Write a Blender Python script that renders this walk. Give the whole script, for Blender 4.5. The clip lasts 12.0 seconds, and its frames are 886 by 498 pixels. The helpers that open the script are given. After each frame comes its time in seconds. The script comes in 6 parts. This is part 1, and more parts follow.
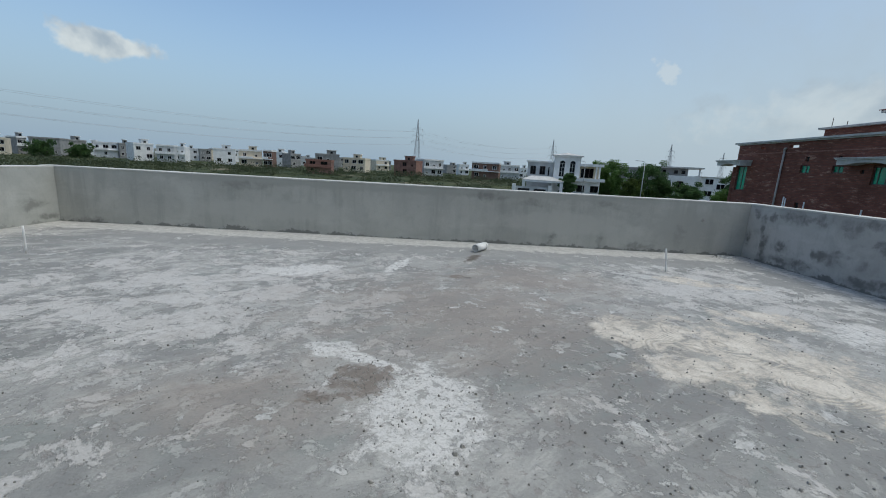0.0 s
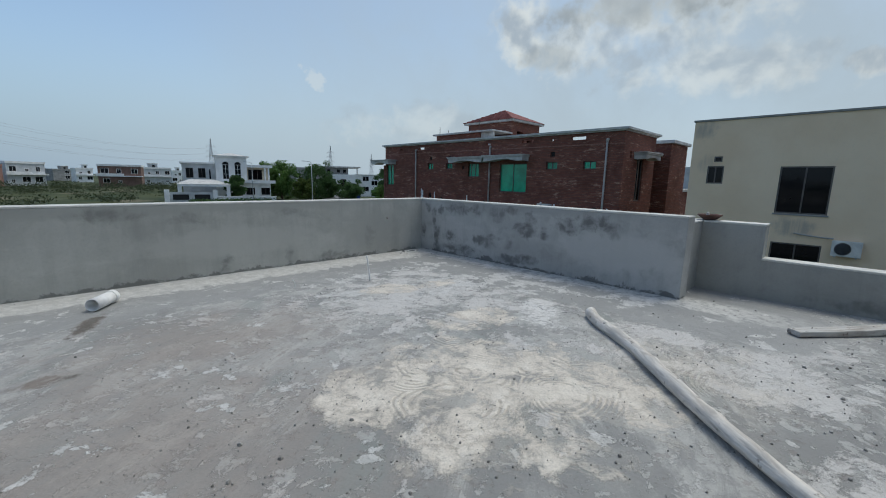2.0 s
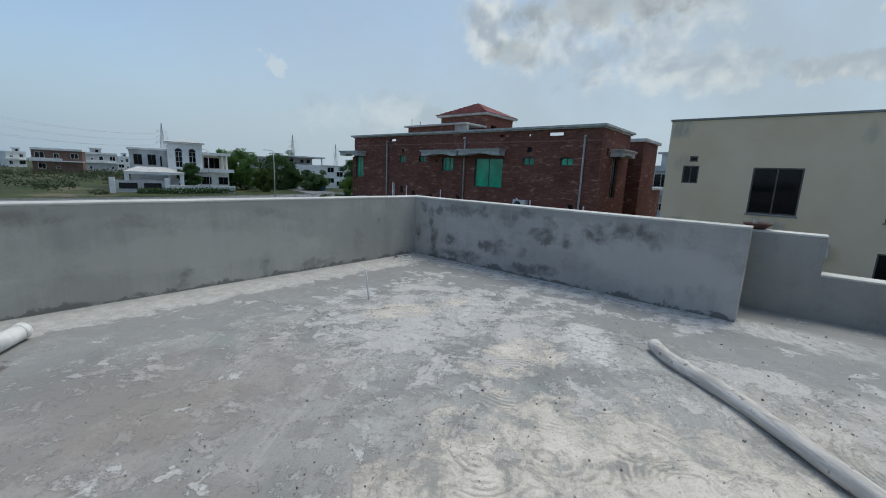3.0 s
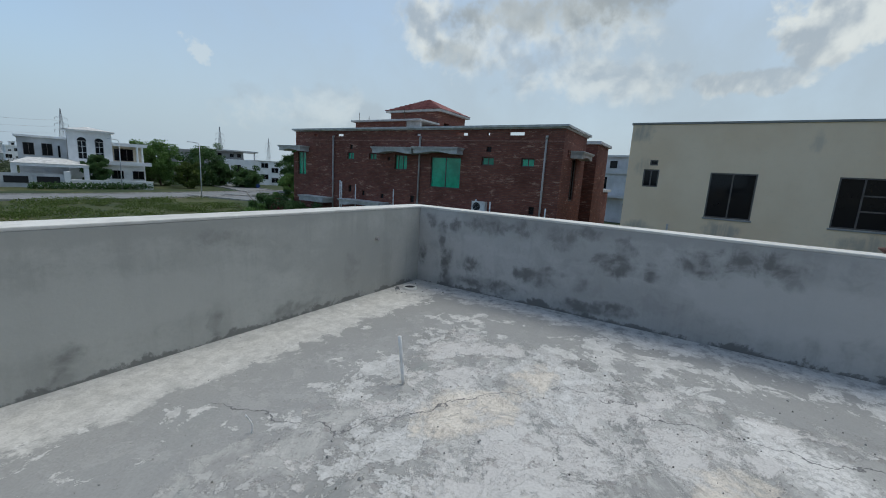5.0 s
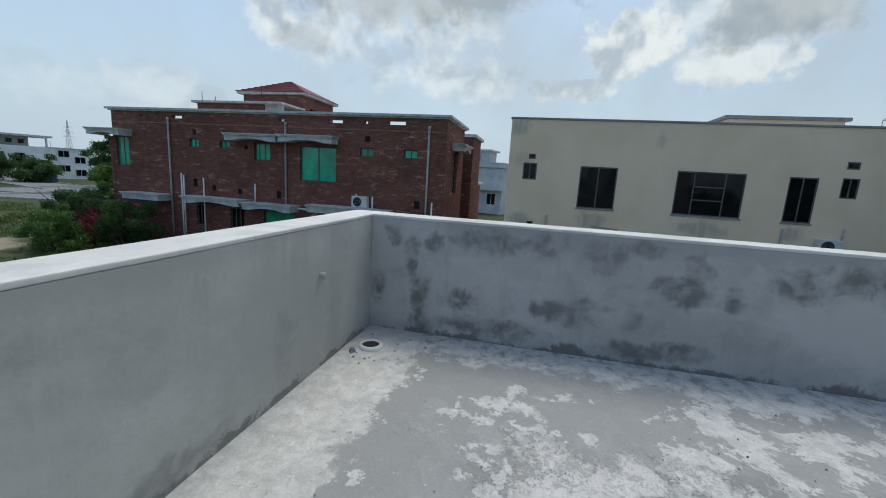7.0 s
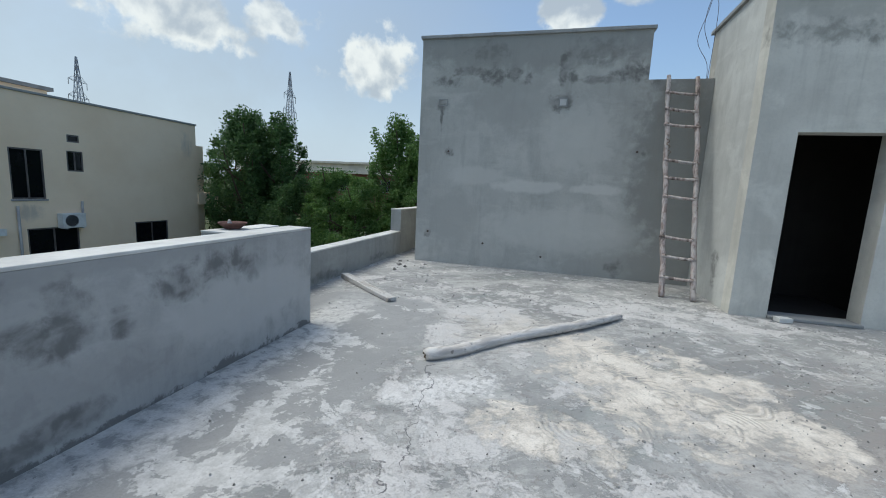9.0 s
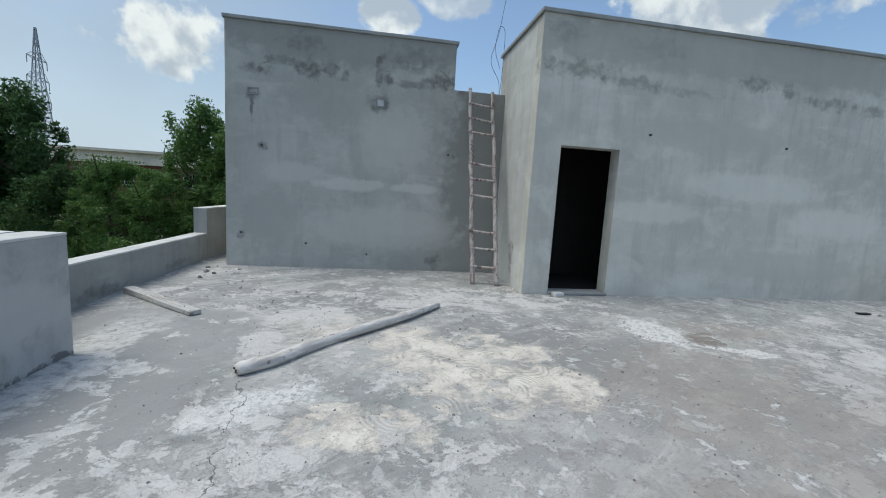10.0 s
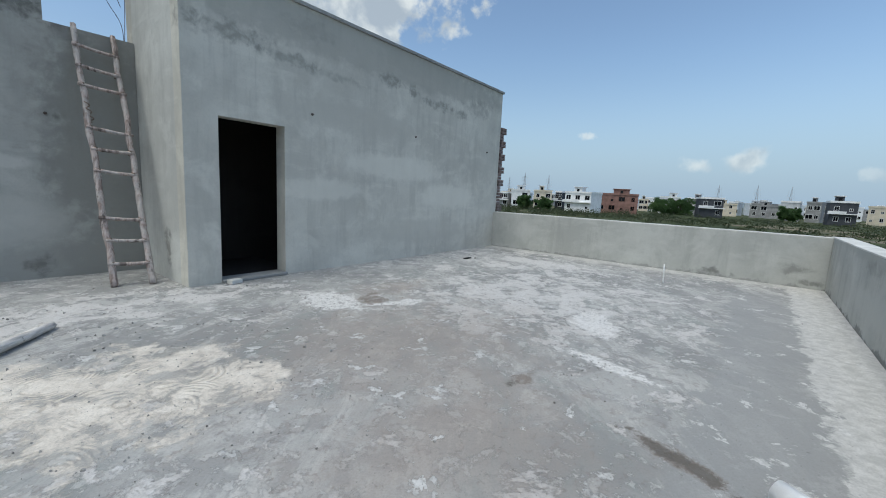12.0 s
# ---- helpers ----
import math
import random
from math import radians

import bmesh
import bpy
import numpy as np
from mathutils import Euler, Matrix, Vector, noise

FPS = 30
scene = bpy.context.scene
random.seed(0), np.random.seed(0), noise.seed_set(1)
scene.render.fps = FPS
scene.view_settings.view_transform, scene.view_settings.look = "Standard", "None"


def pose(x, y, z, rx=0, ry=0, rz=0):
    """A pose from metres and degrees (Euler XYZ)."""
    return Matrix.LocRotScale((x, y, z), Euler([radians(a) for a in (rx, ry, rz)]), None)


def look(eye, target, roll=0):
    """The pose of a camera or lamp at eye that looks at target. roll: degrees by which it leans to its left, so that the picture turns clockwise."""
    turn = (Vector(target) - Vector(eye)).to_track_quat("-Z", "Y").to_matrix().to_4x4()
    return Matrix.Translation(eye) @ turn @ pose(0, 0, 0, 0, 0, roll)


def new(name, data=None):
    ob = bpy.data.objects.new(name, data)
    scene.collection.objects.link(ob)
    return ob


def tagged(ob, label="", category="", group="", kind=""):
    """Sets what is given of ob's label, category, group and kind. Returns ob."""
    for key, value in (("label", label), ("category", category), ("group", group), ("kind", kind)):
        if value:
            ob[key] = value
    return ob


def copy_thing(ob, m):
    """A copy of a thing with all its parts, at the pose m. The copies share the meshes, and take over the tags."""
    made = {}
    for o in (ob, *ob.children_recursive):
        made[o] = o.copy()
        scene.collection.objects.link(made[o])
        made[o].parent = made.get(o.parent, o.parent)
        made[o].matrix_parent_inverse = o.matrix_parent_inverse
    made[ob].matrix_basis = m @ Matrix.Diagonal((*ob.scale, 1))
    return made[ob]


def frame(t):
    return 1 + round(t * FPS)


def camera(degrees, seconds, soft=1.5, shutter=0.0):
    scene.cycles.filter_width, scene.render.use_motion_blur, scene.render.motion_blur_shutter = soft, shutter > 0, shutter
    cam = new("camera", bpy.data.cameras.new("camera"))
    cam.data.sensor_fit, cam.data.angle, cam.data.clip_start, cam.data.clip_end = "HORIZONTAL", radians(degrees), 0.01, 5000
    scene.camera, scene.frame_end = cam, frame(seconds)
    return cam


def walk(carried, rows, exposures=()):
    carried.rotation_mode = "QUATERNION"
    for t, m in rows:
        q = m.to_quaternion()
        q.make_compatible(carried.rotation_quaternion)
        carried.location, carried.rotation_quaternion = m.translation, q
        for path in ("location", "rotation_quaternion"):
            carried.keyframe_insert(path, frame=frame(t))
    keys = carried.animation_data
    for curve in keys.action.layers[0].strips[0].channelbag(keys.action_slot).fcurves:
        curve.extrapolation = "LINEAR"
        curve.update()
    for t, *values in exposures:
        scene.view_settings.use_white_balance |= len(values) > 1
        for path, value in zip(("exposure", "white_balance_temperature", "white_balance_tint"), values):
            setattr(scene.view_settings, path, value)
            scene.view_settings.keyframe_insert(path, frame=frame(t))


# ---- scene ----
cam = camera(95.5, 12.0, soft=1.0)
PATH = [
    (0, (0.628, 0.28, 1.192), (0.66, 2.24, 0.794), 3.2),
    (0.5, (0.649, 0.57, 1.256), (0.67, 2.526, 0.84), 2.6),
    (1, (0.742, 0.78, 1.278), (1.235, 2.673, 0.859), 3.3),
    (1.5, (0.867, 1.097, 1.227), (2.068, 2.664, 0.908), 2.4),
    (2, (0.999, 1.483, 1.199), (2.383, 2.887, 0.864), 1.2),
    (2.5, (1.108, 1.928, 1.222), (2.513, 3.306, 0.865), 1.9),
    (3, (1.239, 2.427, 1.231), (2.737, 3.702, 0.868), 2.4),
    (3.2, (1.296, 2.557, 1.211), (2.829, 3.789, 0.848), 2.8),
    (5, (1.867, 4.082, 1.244), (3.539, 5.121, 0.888), 3.4),
    (5.5, (2.034, 4.529, 1.212), (3.755, 5.474, 0.832), 3.7),
    (6, (2.305, 4.939, 1.207), (4.079, 5.768, 0.801), 3.7),
    (6.5, (2.591, 5.302, 1.213), (4.407, 6.041, 0.815), 3.5),
    (6.7, (2.7, 5.449, 1.185), (4.548, 6.114, 0.806), 3.5),
    (8.3, (3.626, 5.813, 1.251), (4.998, 4.388, 0.952), 2.5),
    (8.5, (3.665, 5.816, 1.258), (4.781, 4.183, 0.962), 2.5),
    (9, (3.654, 5.832, 1.271), (4.15, 3.916, 0.983), 2.9),
    (9.5, (3.598, 5.826, 1.281), (3.646, 3.844, 1.011), 3.3),
    (10, (3.549, 5.842, 1.283), (3.23, 3.884, 1.029), 3.4),
    (10.5, (3.527, 5.846, 1.265), (2.882, 3.969, 1.019), 3.2),
    (11, (3.468, 5.866, 1.327), (2.475, 4.15, 1.06), 3.0),
    (11.5, (3.43, 5.832, 1.3), (2.114, 4.349, 1.035), 2.8),
    (12, (3.395, 5.832, 1.287), (1.83, 4.617, 1.01), 2.8),
]
walk(cam, [(t, look(eye, target, roll)) for t, eye, target, roll in PATH],
     [(0.0, 0.53, 6680, 3), (1.0, 0.55, 6680, 3), (2.5, 0.54, 6680, 3), (5.5, 0.62, 6680, 3), (6.5, 0.75, 6680, 3), (8.5, 0.85, 6640, 3), (9.2, 0.89, 6640, 3), (10.5, 0.83, 6640, 3), (12.0, 0.79, 6600, 3)])

# ---- light ----
SUN_AZ, SUN_EL = 96, 66          # degrees, clockwise from +y; above the horizon


class Tree:
    """Short hand for building a node tree."""

    def __init__(self, nt):
        self.nt = nt
        nt.nodes.clear()

    def node(self, kind, ins=(), **props):
        n = self.nt.nodes.new(kind)
        if "operation" in props:
            n.operation = props["operation"]
        if "interpolation_type" in props:
            n.interpolation_type, n.clamp = props["interpolation_type"], True
        if "data_type" in props:
            n.data_type = props["data_type"]
        if "vector_type" in props:
            n.vector_type = props["vector_type"]
        if "feature" in props:
            n.feature = props["feature"]
        if "wave_type" in props:
            n.wave_type, n.bands_direction = props["wave_type"], "DIAGONAL"
        for k, v in dict(ins).items():
            self.put(v, n.inputs[k])
        return n

    def put(self, v, sock):
        if isinstance(v, bpy.types.NodeSocket):
            self.nt.links.new(v, sock)
        elif sock.type == "RGBA" and len(v) == 3:
            sock.default_value = (*v, 1)
        else:
            sock.default_value = v

    def math(self, op, a, b=0.0, c=0.0):
        return self.node("ShaderNodeMath", {0: a, 1: b, 2: c}, operation=op).outputs[0]

    def noise(self, vec, scale, detail=4.0, rough=0.55, distort=0.0):
        return self.node("ShaderNodeTexNoise", {"Vector": vec, "Scale": scale, "Detail": detail, "Roughness": rough, "Distortion": distort}).outputs["Fac"]

    def ramp(self, x, lo, hi, a=0.0, b=1.0):
        return self.node("ShaderNodeMapRange", {0: x, 1: lo, 2: hi, 3: a, 4: b}, interpolation_type="SMOOTHSTEP").outputs[0]

    def mix(self, f, a, b):
        n = self.node("ShaderNodeMix", data_type="RGBA")
        self.put(f, n.inputs[0]), self.put(a, n.inputs[6]), self.put(b, n.inputs[7])
        return n.outputs[2]

    def mapped(self, vec, loc=(0, 0, 0), rot=(0, 0, 0), size=(1, 1, 1)):
        n = self.node("ShaderNodeMapping", {"Vector": vec}, vector_type="TEXTURE")
        n.inputs["Location"].default_value, n.inputs["Scale"].default_value = loc, size
        n.inputs["Rotation"].default_value = [radians(a) for a in rot]
        return n.outputs[0]

    def blob(self, vec, wobble, loc, size, rot=(0, 0, 0), ragged=0.9, soft=0.25):
        """A ragged round stain: 1 inside, 0 outside."""
        m = self.mapped(vec, loc, rot, size)
        r = self.node("ShaderNodeVectorMath", {0: m}, operation="LENGTH").outputs["Value"]
        r = self.math("ADD", r, self.math("MULTIPLY", self.math("SUBTRACT", wobble, 0.5), ragged * 2))
        return self.ramp(r, 1.0, 1.0 - soft)

    def both(self, *fs):
        out = fs[0]
        for f in fs[1:]:
            out = self.math("MULTIPLY", out, f)
        return out

    def any(self, *fs):
        out = fs[0]
        for f in fs[1:]:
            out = self.math("MAXIMUM", out, f)
        return out


def material(name, rough=0.9, metal=0.0, spec=0.3):
    m = bpy.data.materials.new(name)
    m.use_nodes = True
    t = Tree(m.node_tree)
    out = t.node("ShaderNodeOutputMaterial")
    p = t.node("ShaderNodeBsdfPrincipled", {"Roughness": rough, "Metallic": metal, "Specular IOR Level": spec})
    t.nt.links.new(p.outputs[0], out.inputs[0])
    t.p = p
    t.pos = t.node("ShaderNodeNewGeometry").outputs["Position"]
    t.own = t.node("ShaderNodeTexCoord").outputs["Object"]
    t.rnd = t.node("ShaderNodeObjectInfo").outputs["Random"]
    return m, t


def finish(t, colour, bump=None, strength=0.4, distance=0.01, rough=None):
    t.put(colour, t.p.inputs["Base Color"])
    if rough is not None:
        t.put(rough, t.p.inputs["Roughness"])
    if bump is not None:
        b = t.node("ShaderNodeBump", {"Height": bump, "Strength": strength, "Distance": distance})
        t.nt.links.new(b.outputs[0], t.p.inputs["Normal"])


world = bpy.data.worlds.new("sky")
scene.world = world
world.use_nodes = True
w = Tree(world.node_tree)
ray = w.node("ShaderNodeTexCoord").outputs["Generated"]
dome = w.node("ShaderNodeTexSky")
dome.sky_type, dome.sun_disc, dome.sun_elevation, dome.sun_rotation = "NISHITA", False, radians(SUN_EL), radians(SUN_AZ)
dome.air_density, dome.dust_density, dome.ozone_density, dome.altitude = 1.0, 1.4, 1.8, 200
sky = dome.outputs[0]
axes = w.node("ShaderNodeSeparateXYZ", {0: ray}).outputs
azimuth = w.math("DEGREES", w.math("ARCTAN2", axes[0], axes[1]))
height = w.math("DEGREES", w.math("ARCSINE", axes[2]))
puff = w.noise(ray, 6.0, 6, 0.5, 0.2)
fine = w.noise(ray, 21.0, 4, 0.5, 0.15)
over = w.node("ShaderNodeVectorMath", {0: ray, 1: (0.0, 0.0, 0.03)}, operation="ADD").outputs[0]
relief = w.math("SUBTRACT", w.noise(over, 6.0, 6, 0.5, 0.2), puff)
wisp = w.noise(ray, 60.0, 4, 0.55, 0.1)
lump = w.math("ADD", w.math("ADD", w.math("MULTIPLY", puff, 0.58), w.math("MULTIPLY", fine, 0.3)), w.math("MULTIPLY", wisp, 0.12))


def cloud(az, el, wide, tall, thick=1.0, ragged=1.7, core=0.62):
    """One cloud by its direction and its half width and height in degrees: cover and shade."""
    du = w.math("WRAP", w.math("SUBTRACT", azimuth, az), 180.0, -180.0)
    u, v = w.math("DIVIDE", du, wide * 0.82), w.math("DIVIDE", w.math("SUBTRACT", height, el), tall * 0.82)
    r = w.math("SQRT", w.math("ADD", w.math("MULTIPLY", u, u), w.math("MULTIPLY", v, v)))
    r = w.math("ADD", r, w.math("MULTIPLY", w.math("SUBTRACT", lump, 0.5), ragged * 2.6))
    return w.math("MULTIPLY", w.ramp(r, 1.0, core), thick)


WHITE_CLOUDS = [(-37.5, 10.5, 5.1, 1.9, 0.9), (27, 12.2, 2.4, 1.6, 0.4), (42, 7.0, 14.0, 4.5, 0.4), (54, 19, 6.1, 7.1, 0.9), (66, 18, 19.5, 7.7, 0.7), (76, 13, 13.4, 4.1, 0.6), (99, 16.5, 7.3, 4.1, 0.95),
                (93, 12, 6.1, 1.7, 0.8), (110, 14, 8.5, 2.8, 0.8), (113, 20, 11.0, 5.9, 0.7), (132, 17, 9.8, 4.7, 0.95), (143, 19, 6.1, 3.5, 0.9), (156, 15.5, 9.8, 5.3, 1.0),
                (180, 22.5, 4.4, 3.1, 1.0), (-171, 25, 6.1, 2.4, 0.8), (-139, 24, 15.9, 7.1, 1.0), (-96.5, 4.6, 3.4, 1.6, 0.6), (-92.5, 5.2, 3.8, 2.2, 0.7), (-109, 8.1, 1.4, 0.8, 0.6), (-82, 3.8, 2.0, 1.1, 0.3)]
GREY_CLOUDS = [(67, 20.0, 13.5, 4.2, 0.9), (80, 23.5, 16.0, 4.6, 0.85), (114, 19.0, 9.0, 4.2, 0.75), (58, 15.5, 5.0, 2.2, 0.5)]
white = w.any(*[cloud(*c, core=0.3 if 30 < c[0] < 90 or c[1] < 9 else 0.58, ragged=3.4 if c[2] < 3 else 1.7) for c in WHITE_CLOUDS])
grey = w.any(*[cloud(*c, core=0.35) for c in GREY_CLOUDS])
# scattered fair-weather cloud added higher up, where the shot never looks, for diffuse light
upper = w.both(w.ramp(w.noise(ray, 3.2, 8, 0.6, 0.3), 0.5, 0.66), w.ramp(height, 26.0, 36.0))
haze = w.math("MULTIPLY", w.ramp(height, 19.0, 0.0), 0.95)
sunward = w.ramp(w.math("ABSOLUTE", w.math("SUBTRACT", azimuth, 95.0)), 112.0, 38.0)
veil = w.both(sunward, w.ramp(height, 60.0, 15.0), w.ramp(w.noise(ray, 2.3, 6, 0.6, 0.2), 0.3, 0.7, 0.55, 0.9))
tone = w.mix(haze, sky, w.mix(sunward, (1.7, 2.28, 3.1), (2.75, 3.3, 4.05)))
tone = w.mix(veil, tone, (2.35, 2.78, 3.35))
away = w.ramp(w.math("ABSOLUTE", w.math("WRAP", w.math("SUBTRACT", azimuth, 25.0), 180.0, -180.0)), 60.0, 150.0)   # the sky deepens away from the bright quarter
tone = w.mix(w.both(away, w.ramp(height, 1.0, 16.0), 0.22), tone, (0.0, 0.06, 0.3))
tone = w.mix(w.math("MULTIPLY", w.any(white, upper), 0.85), tone, w.mix(w.ramp(relief, 0.09, -0.06), (2.15, 2.42, 2.85), (4.2, 4.3, 4.4)))
tone = w.mix(w.math("MULTIPLY", grey, 0.85), tone, w.mix(w.ramp(puff, 0.36, 0.66), (1.5, 1.7, 1.95), (2.6, 2.8, 3.05)))
back = w.node("ShaderNodeBackground", {"Color": tone, "Strength": 0.12})
w.nt.links.new(back.outputs[0], w.node("ShaderNodeOutputWorld").inputs[0])

sun = new("sun", bpy.data.lights.new("sun", "SUN"))
sun.data.energy, sun.data.angle, sun.data.color = 1.05, radians(32), (1.0, 0.96, 0.89)
a, e = radians(SUN_AZ), radians(SUN_EL)
sun.matrix_world = look((math.sin(a) * math.cos(e) * 60, math.cos(a) * math.cos(e) * 60, math.sin(e) * 60), (0, 0, 0))

# ---- materials ----
GREY = (0.51, 0.505, 0.46)


def plaster(name, base=GREY, stains=(), axis="x", fine_scale=38.0, blotch=0.0, tone_patches=(), tide=0.0):
    """Raw cement plaster with trowel clouding; stains are (along, z, half length, half height, depth)."""
    m, t = material(name, 0.92)
    broad, mid, fine = t.noise(t.pos, 0.9, 5, 0.6), t.noise(t.pos, 4.5, 6, 0.65, 0.4), t.noise(t.pos, fine_scale, 5, 0.6)
    drag = t.noise(t.mapped(t.pos, size=(2.5, 2.5, 0.6)), 3.0, 5, 0.6, 0.3)
    runs = t.noise(t.mapped(t.pos, size=(0.5, 0.5, 4.0)), 2.6, 6, 0.65, 0.3)
    col = t.mix(t.ramp(broad, 0.3, 0.7), [c * 0.86 for c in base], [c * 1.12 for c in base])
    col = t.mix(t.math("MULTIPLY", t.ramp(mid, 0.5, 0.75), 0.4), col, [c * 0.72 for c in base])
    col = t.mix(t.math("MULTIPLY", t.ramp(drag, 0.52, 0.72), 0.35), col, [c * 1.3 for c in base])
    col = t.mix(t.math("MULTIPLY", t.ramp(runs, 0.48, 0.66), 0.34), col, [c * 0.66 for c in base])
    col = t.mix(t.math("MULTIPLY", t.ramp(t.noise(t.pos, 1.5, 6, 0.62, 0.5), 0.5, 0.66), 0.45), col, [c * 1.25 for c in base])
    col = t.mix(t.math("MULTIPLY", t.ramp(fine, 0.45, 0.75), 0.2), col, [c * 0.7 for c in base])
    if blotch:
        col = t.mix(t.math("MULTIPLY", t.ramp(t.noise(t.pos, 6.0, 6, 0.6, 0.4), 0.53, 0.68), blotch), col, [c * 0.46 for c in base])
    wob, torn = t.noise(t.pos, 6.0, 6, 0.6, 0.3), t.ramp(t.noise(t.pos, 8.0, 5, 0.55, 0.4), 0.34, 0.6, 0.35, 1.0)
    for along, z, half, tall, gain in tone_patches:          # broad patches of the render, lighter or darker than the rest
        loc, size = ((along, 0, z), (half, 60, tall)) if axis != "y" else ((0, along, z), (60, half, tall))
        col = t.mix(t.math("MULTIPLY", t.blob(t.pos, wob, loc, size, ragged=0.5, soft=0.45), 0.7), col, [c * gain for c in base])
    for along, z, half, tall, depth in stains:
        loc, size = ((along, 0, z), (half, 60, tall)) if axis != "y" else ((0, along, z), (60, half, tall))
        col = t.mix(t.both(t.blob(t.pos, wob, loc, size, ragged=1.25, soft=0.7), torn, min(1.0, depth * 1.2)), col, [c * 0.42 for c in base])
    if tide:          # ragged tide mark of damp that has crept up from the floor
        level = t.node("ShaderNodeSeparateXYZ", {0: t.pos}).outputs[2]
        crept = t.math("ADD", level, t.math("MULTIPLY", t.math("SUBTRACT", t.noise(t.pos, 2.6, 8, 0.72, 0.3), 0.5), -0.42))
        col = t.mix(t.math("MULTIPLY", t.ramp(crept, 0.045, 0.012), tide), col, [c * 0.36 for c in base])
    finish(t, col, t.math("ADD", t.math("MULTIPLY", mid, 0.6), t.math("MULTIPLY", fine, 0.4)), 0.35, 0.006)
    return m


M_NORTH = plaster("plaster_parapet", (0.440, 0.443, 0.411), [(3.9, 0.08, 0.35, 0.08, 0.5), (2.2, 0.7, 0.4, 0.1, 0.35), (4.6, 0.3, 0.14, 0.2, 0.25), (-2.5, 0.72, 0.5, 0.1, 0.3), (-5.0, 0.05, 0.4, 0.08, 0.5), (2.5, 0.1, 0.1, 0.16, 0.6), (3.3, 0.1, 0.08, 0.14, 0.6), (1.4, 0.78, 0.35, 0.09, 0.5), (3.4, 0.74, 0.3, 0.08, 0.35)], tide=0.75, tone_patches=[(0.0, 0.86, 6.5, 0.14, 0.85), (2.6, 0.4, 1.2, 0.24, 1.12), (-2.2, 0.35, 1.6, 0.2, 1.1), (4.6, 0.4, 0.6, 0.4, 0.88)])
M_EAST = plaster("plaster_damp", (0.435, 0.436, 0.426), [(4.66, 0.54, 0.24, 0.12, 1.0), (4.55, 0.68, 0.13, 0.12, 0.85), (4.35, 0.53, 0.09, 0.09, 0.85), (4.02, 0.65, 0.24, 0.12, 0.9), (3.69, 0.75, 0.2, 0.12, 0.85), (3.54, 0.73, 0.15, 0.13, 0.85), (3.41, 0.68, 0.14, 0.13, 0.5),
                 (5.2, 0.38, 0.16, 0.06, 0.6), (4.62, 0.13, 0.28, 0.1, 1.0), (4.85, 0.09, 0.26, 0.08, 0.9), (6.1, 0.31, 0.22, 0.12, 1.0), (6.41, 0.32, 0.11, 0.2, 1.0), (6.64, 0.75, 0.09, 0.1, 1.0), (6.32, 0.69, 0.1, 0.12, 0.85), (5.88, 0.76, 0.4, 0.1, 0.8), (5.5, 0.3, 0.14, 0.12, 0.6), (6.74, 0.34, 0.08, 0.18, 0.9),
                 (6.42, 0.08, 0.14, 0.1, 0.9), (5.79, 0.13, 0.45, 0.11, 0.8), (6.48, 0.58, 0.08, 0.28, 0.75), (5.5, 0.75, 0.22, 0.14, 0.7), (5.16, 0.74, 0.28, 0.12, 0.65), (4.9, 0.8, 0.14, 0.08, 0.7), (4.9, 0.29, 0.09, 0.12, 0.6), (5.4, 0.29, 0.3, 0.12, 0.7), (5.04, 0.08, 0.22, 0.1, 0.9)],
                 axis="y", blotch=0.2, tide=0.9, tone_patches=[(4.8, 0.92, 2.4, 0.2, 0.72), (3.4, 0.4, 0.9, 0.3, 1.14)])
M_WEST = plaster("plaster_west", (0.448, 0.455, 0.43), [(5.2, 0.08, 0.45, 0.1, 0.75), (6.4, 0.3, 0.25, 0.12, 0.5), (6.6, 0.1, 0.2, 0.06, 0.6)], axis="y", tide=0.4)
# base colour set below the stair block's for the weaker light here
M_BLOCK_L = plaster("plaster_tank_block_shaded", (0.43, 0.425, 0.39), [(5.45, 3.08, 0.3, 0.13, 0.8), (5.1, 3.22, 0.4, 0.09, 0.6), (4.71, 3.15, 0.24, 0.17, 0.95), (4.38, 3.16, 0.15, 0.15, 0.95), (4.16, 3.11, 0.14, 0.12, 0.9), (4.8, 3.52, 0.4, 0.2, 0.5), (3.63, 3.22, 0.08, 0.32, 0.85), (3.48, 3.13, 0.11, 0.11, 0.8),
                    (3.6, 2.74, 0.24, 0.2, 0.9), (2.55, 3.14, 0.45, 0.16, 0.85), (3.03, 3.07, 0.5, 0.08, 0.6), (3.1, 3.5, 0.55, 0.26, 0.5), (5.58, 2.68, 0.15, 0.12, 0.7), (5.57, 2.5, 0.03, 0.22, 0.8), (5.42, 1.92, 0.09, 0.1, 0.8), (5.74, 0.5, 0.08, 0.08, 0.85), (2.33, 1.98, 0.1, 0.07, 0.7), (2.58, 0.18, 0.16, 0.16, 0.7)],
                    tone_patches=[(4.2, 3.62, 2.8, 0.5, 0.62), (4.4, 2.75, 0.9, 0.55, 0.82), (4.03, 1.4, 0.75, 0.13, 1.3), (2.95, 1.4, 0.5, 0.1, 1.3), (3.3, 2.2, 0.7, 0.7, 1.14), (4.9, 1.55, 0.6, 0.2, 1.2), (1.85, 1.3, 0.85, 2.9, 0.5), (2.6, 0.25, 1.1, 0.5, 0.75), (3.4, 0.7, 1.6, 0.45, 1.12), (5.3, 0.8, 0.5, 0.6, 0.85)])
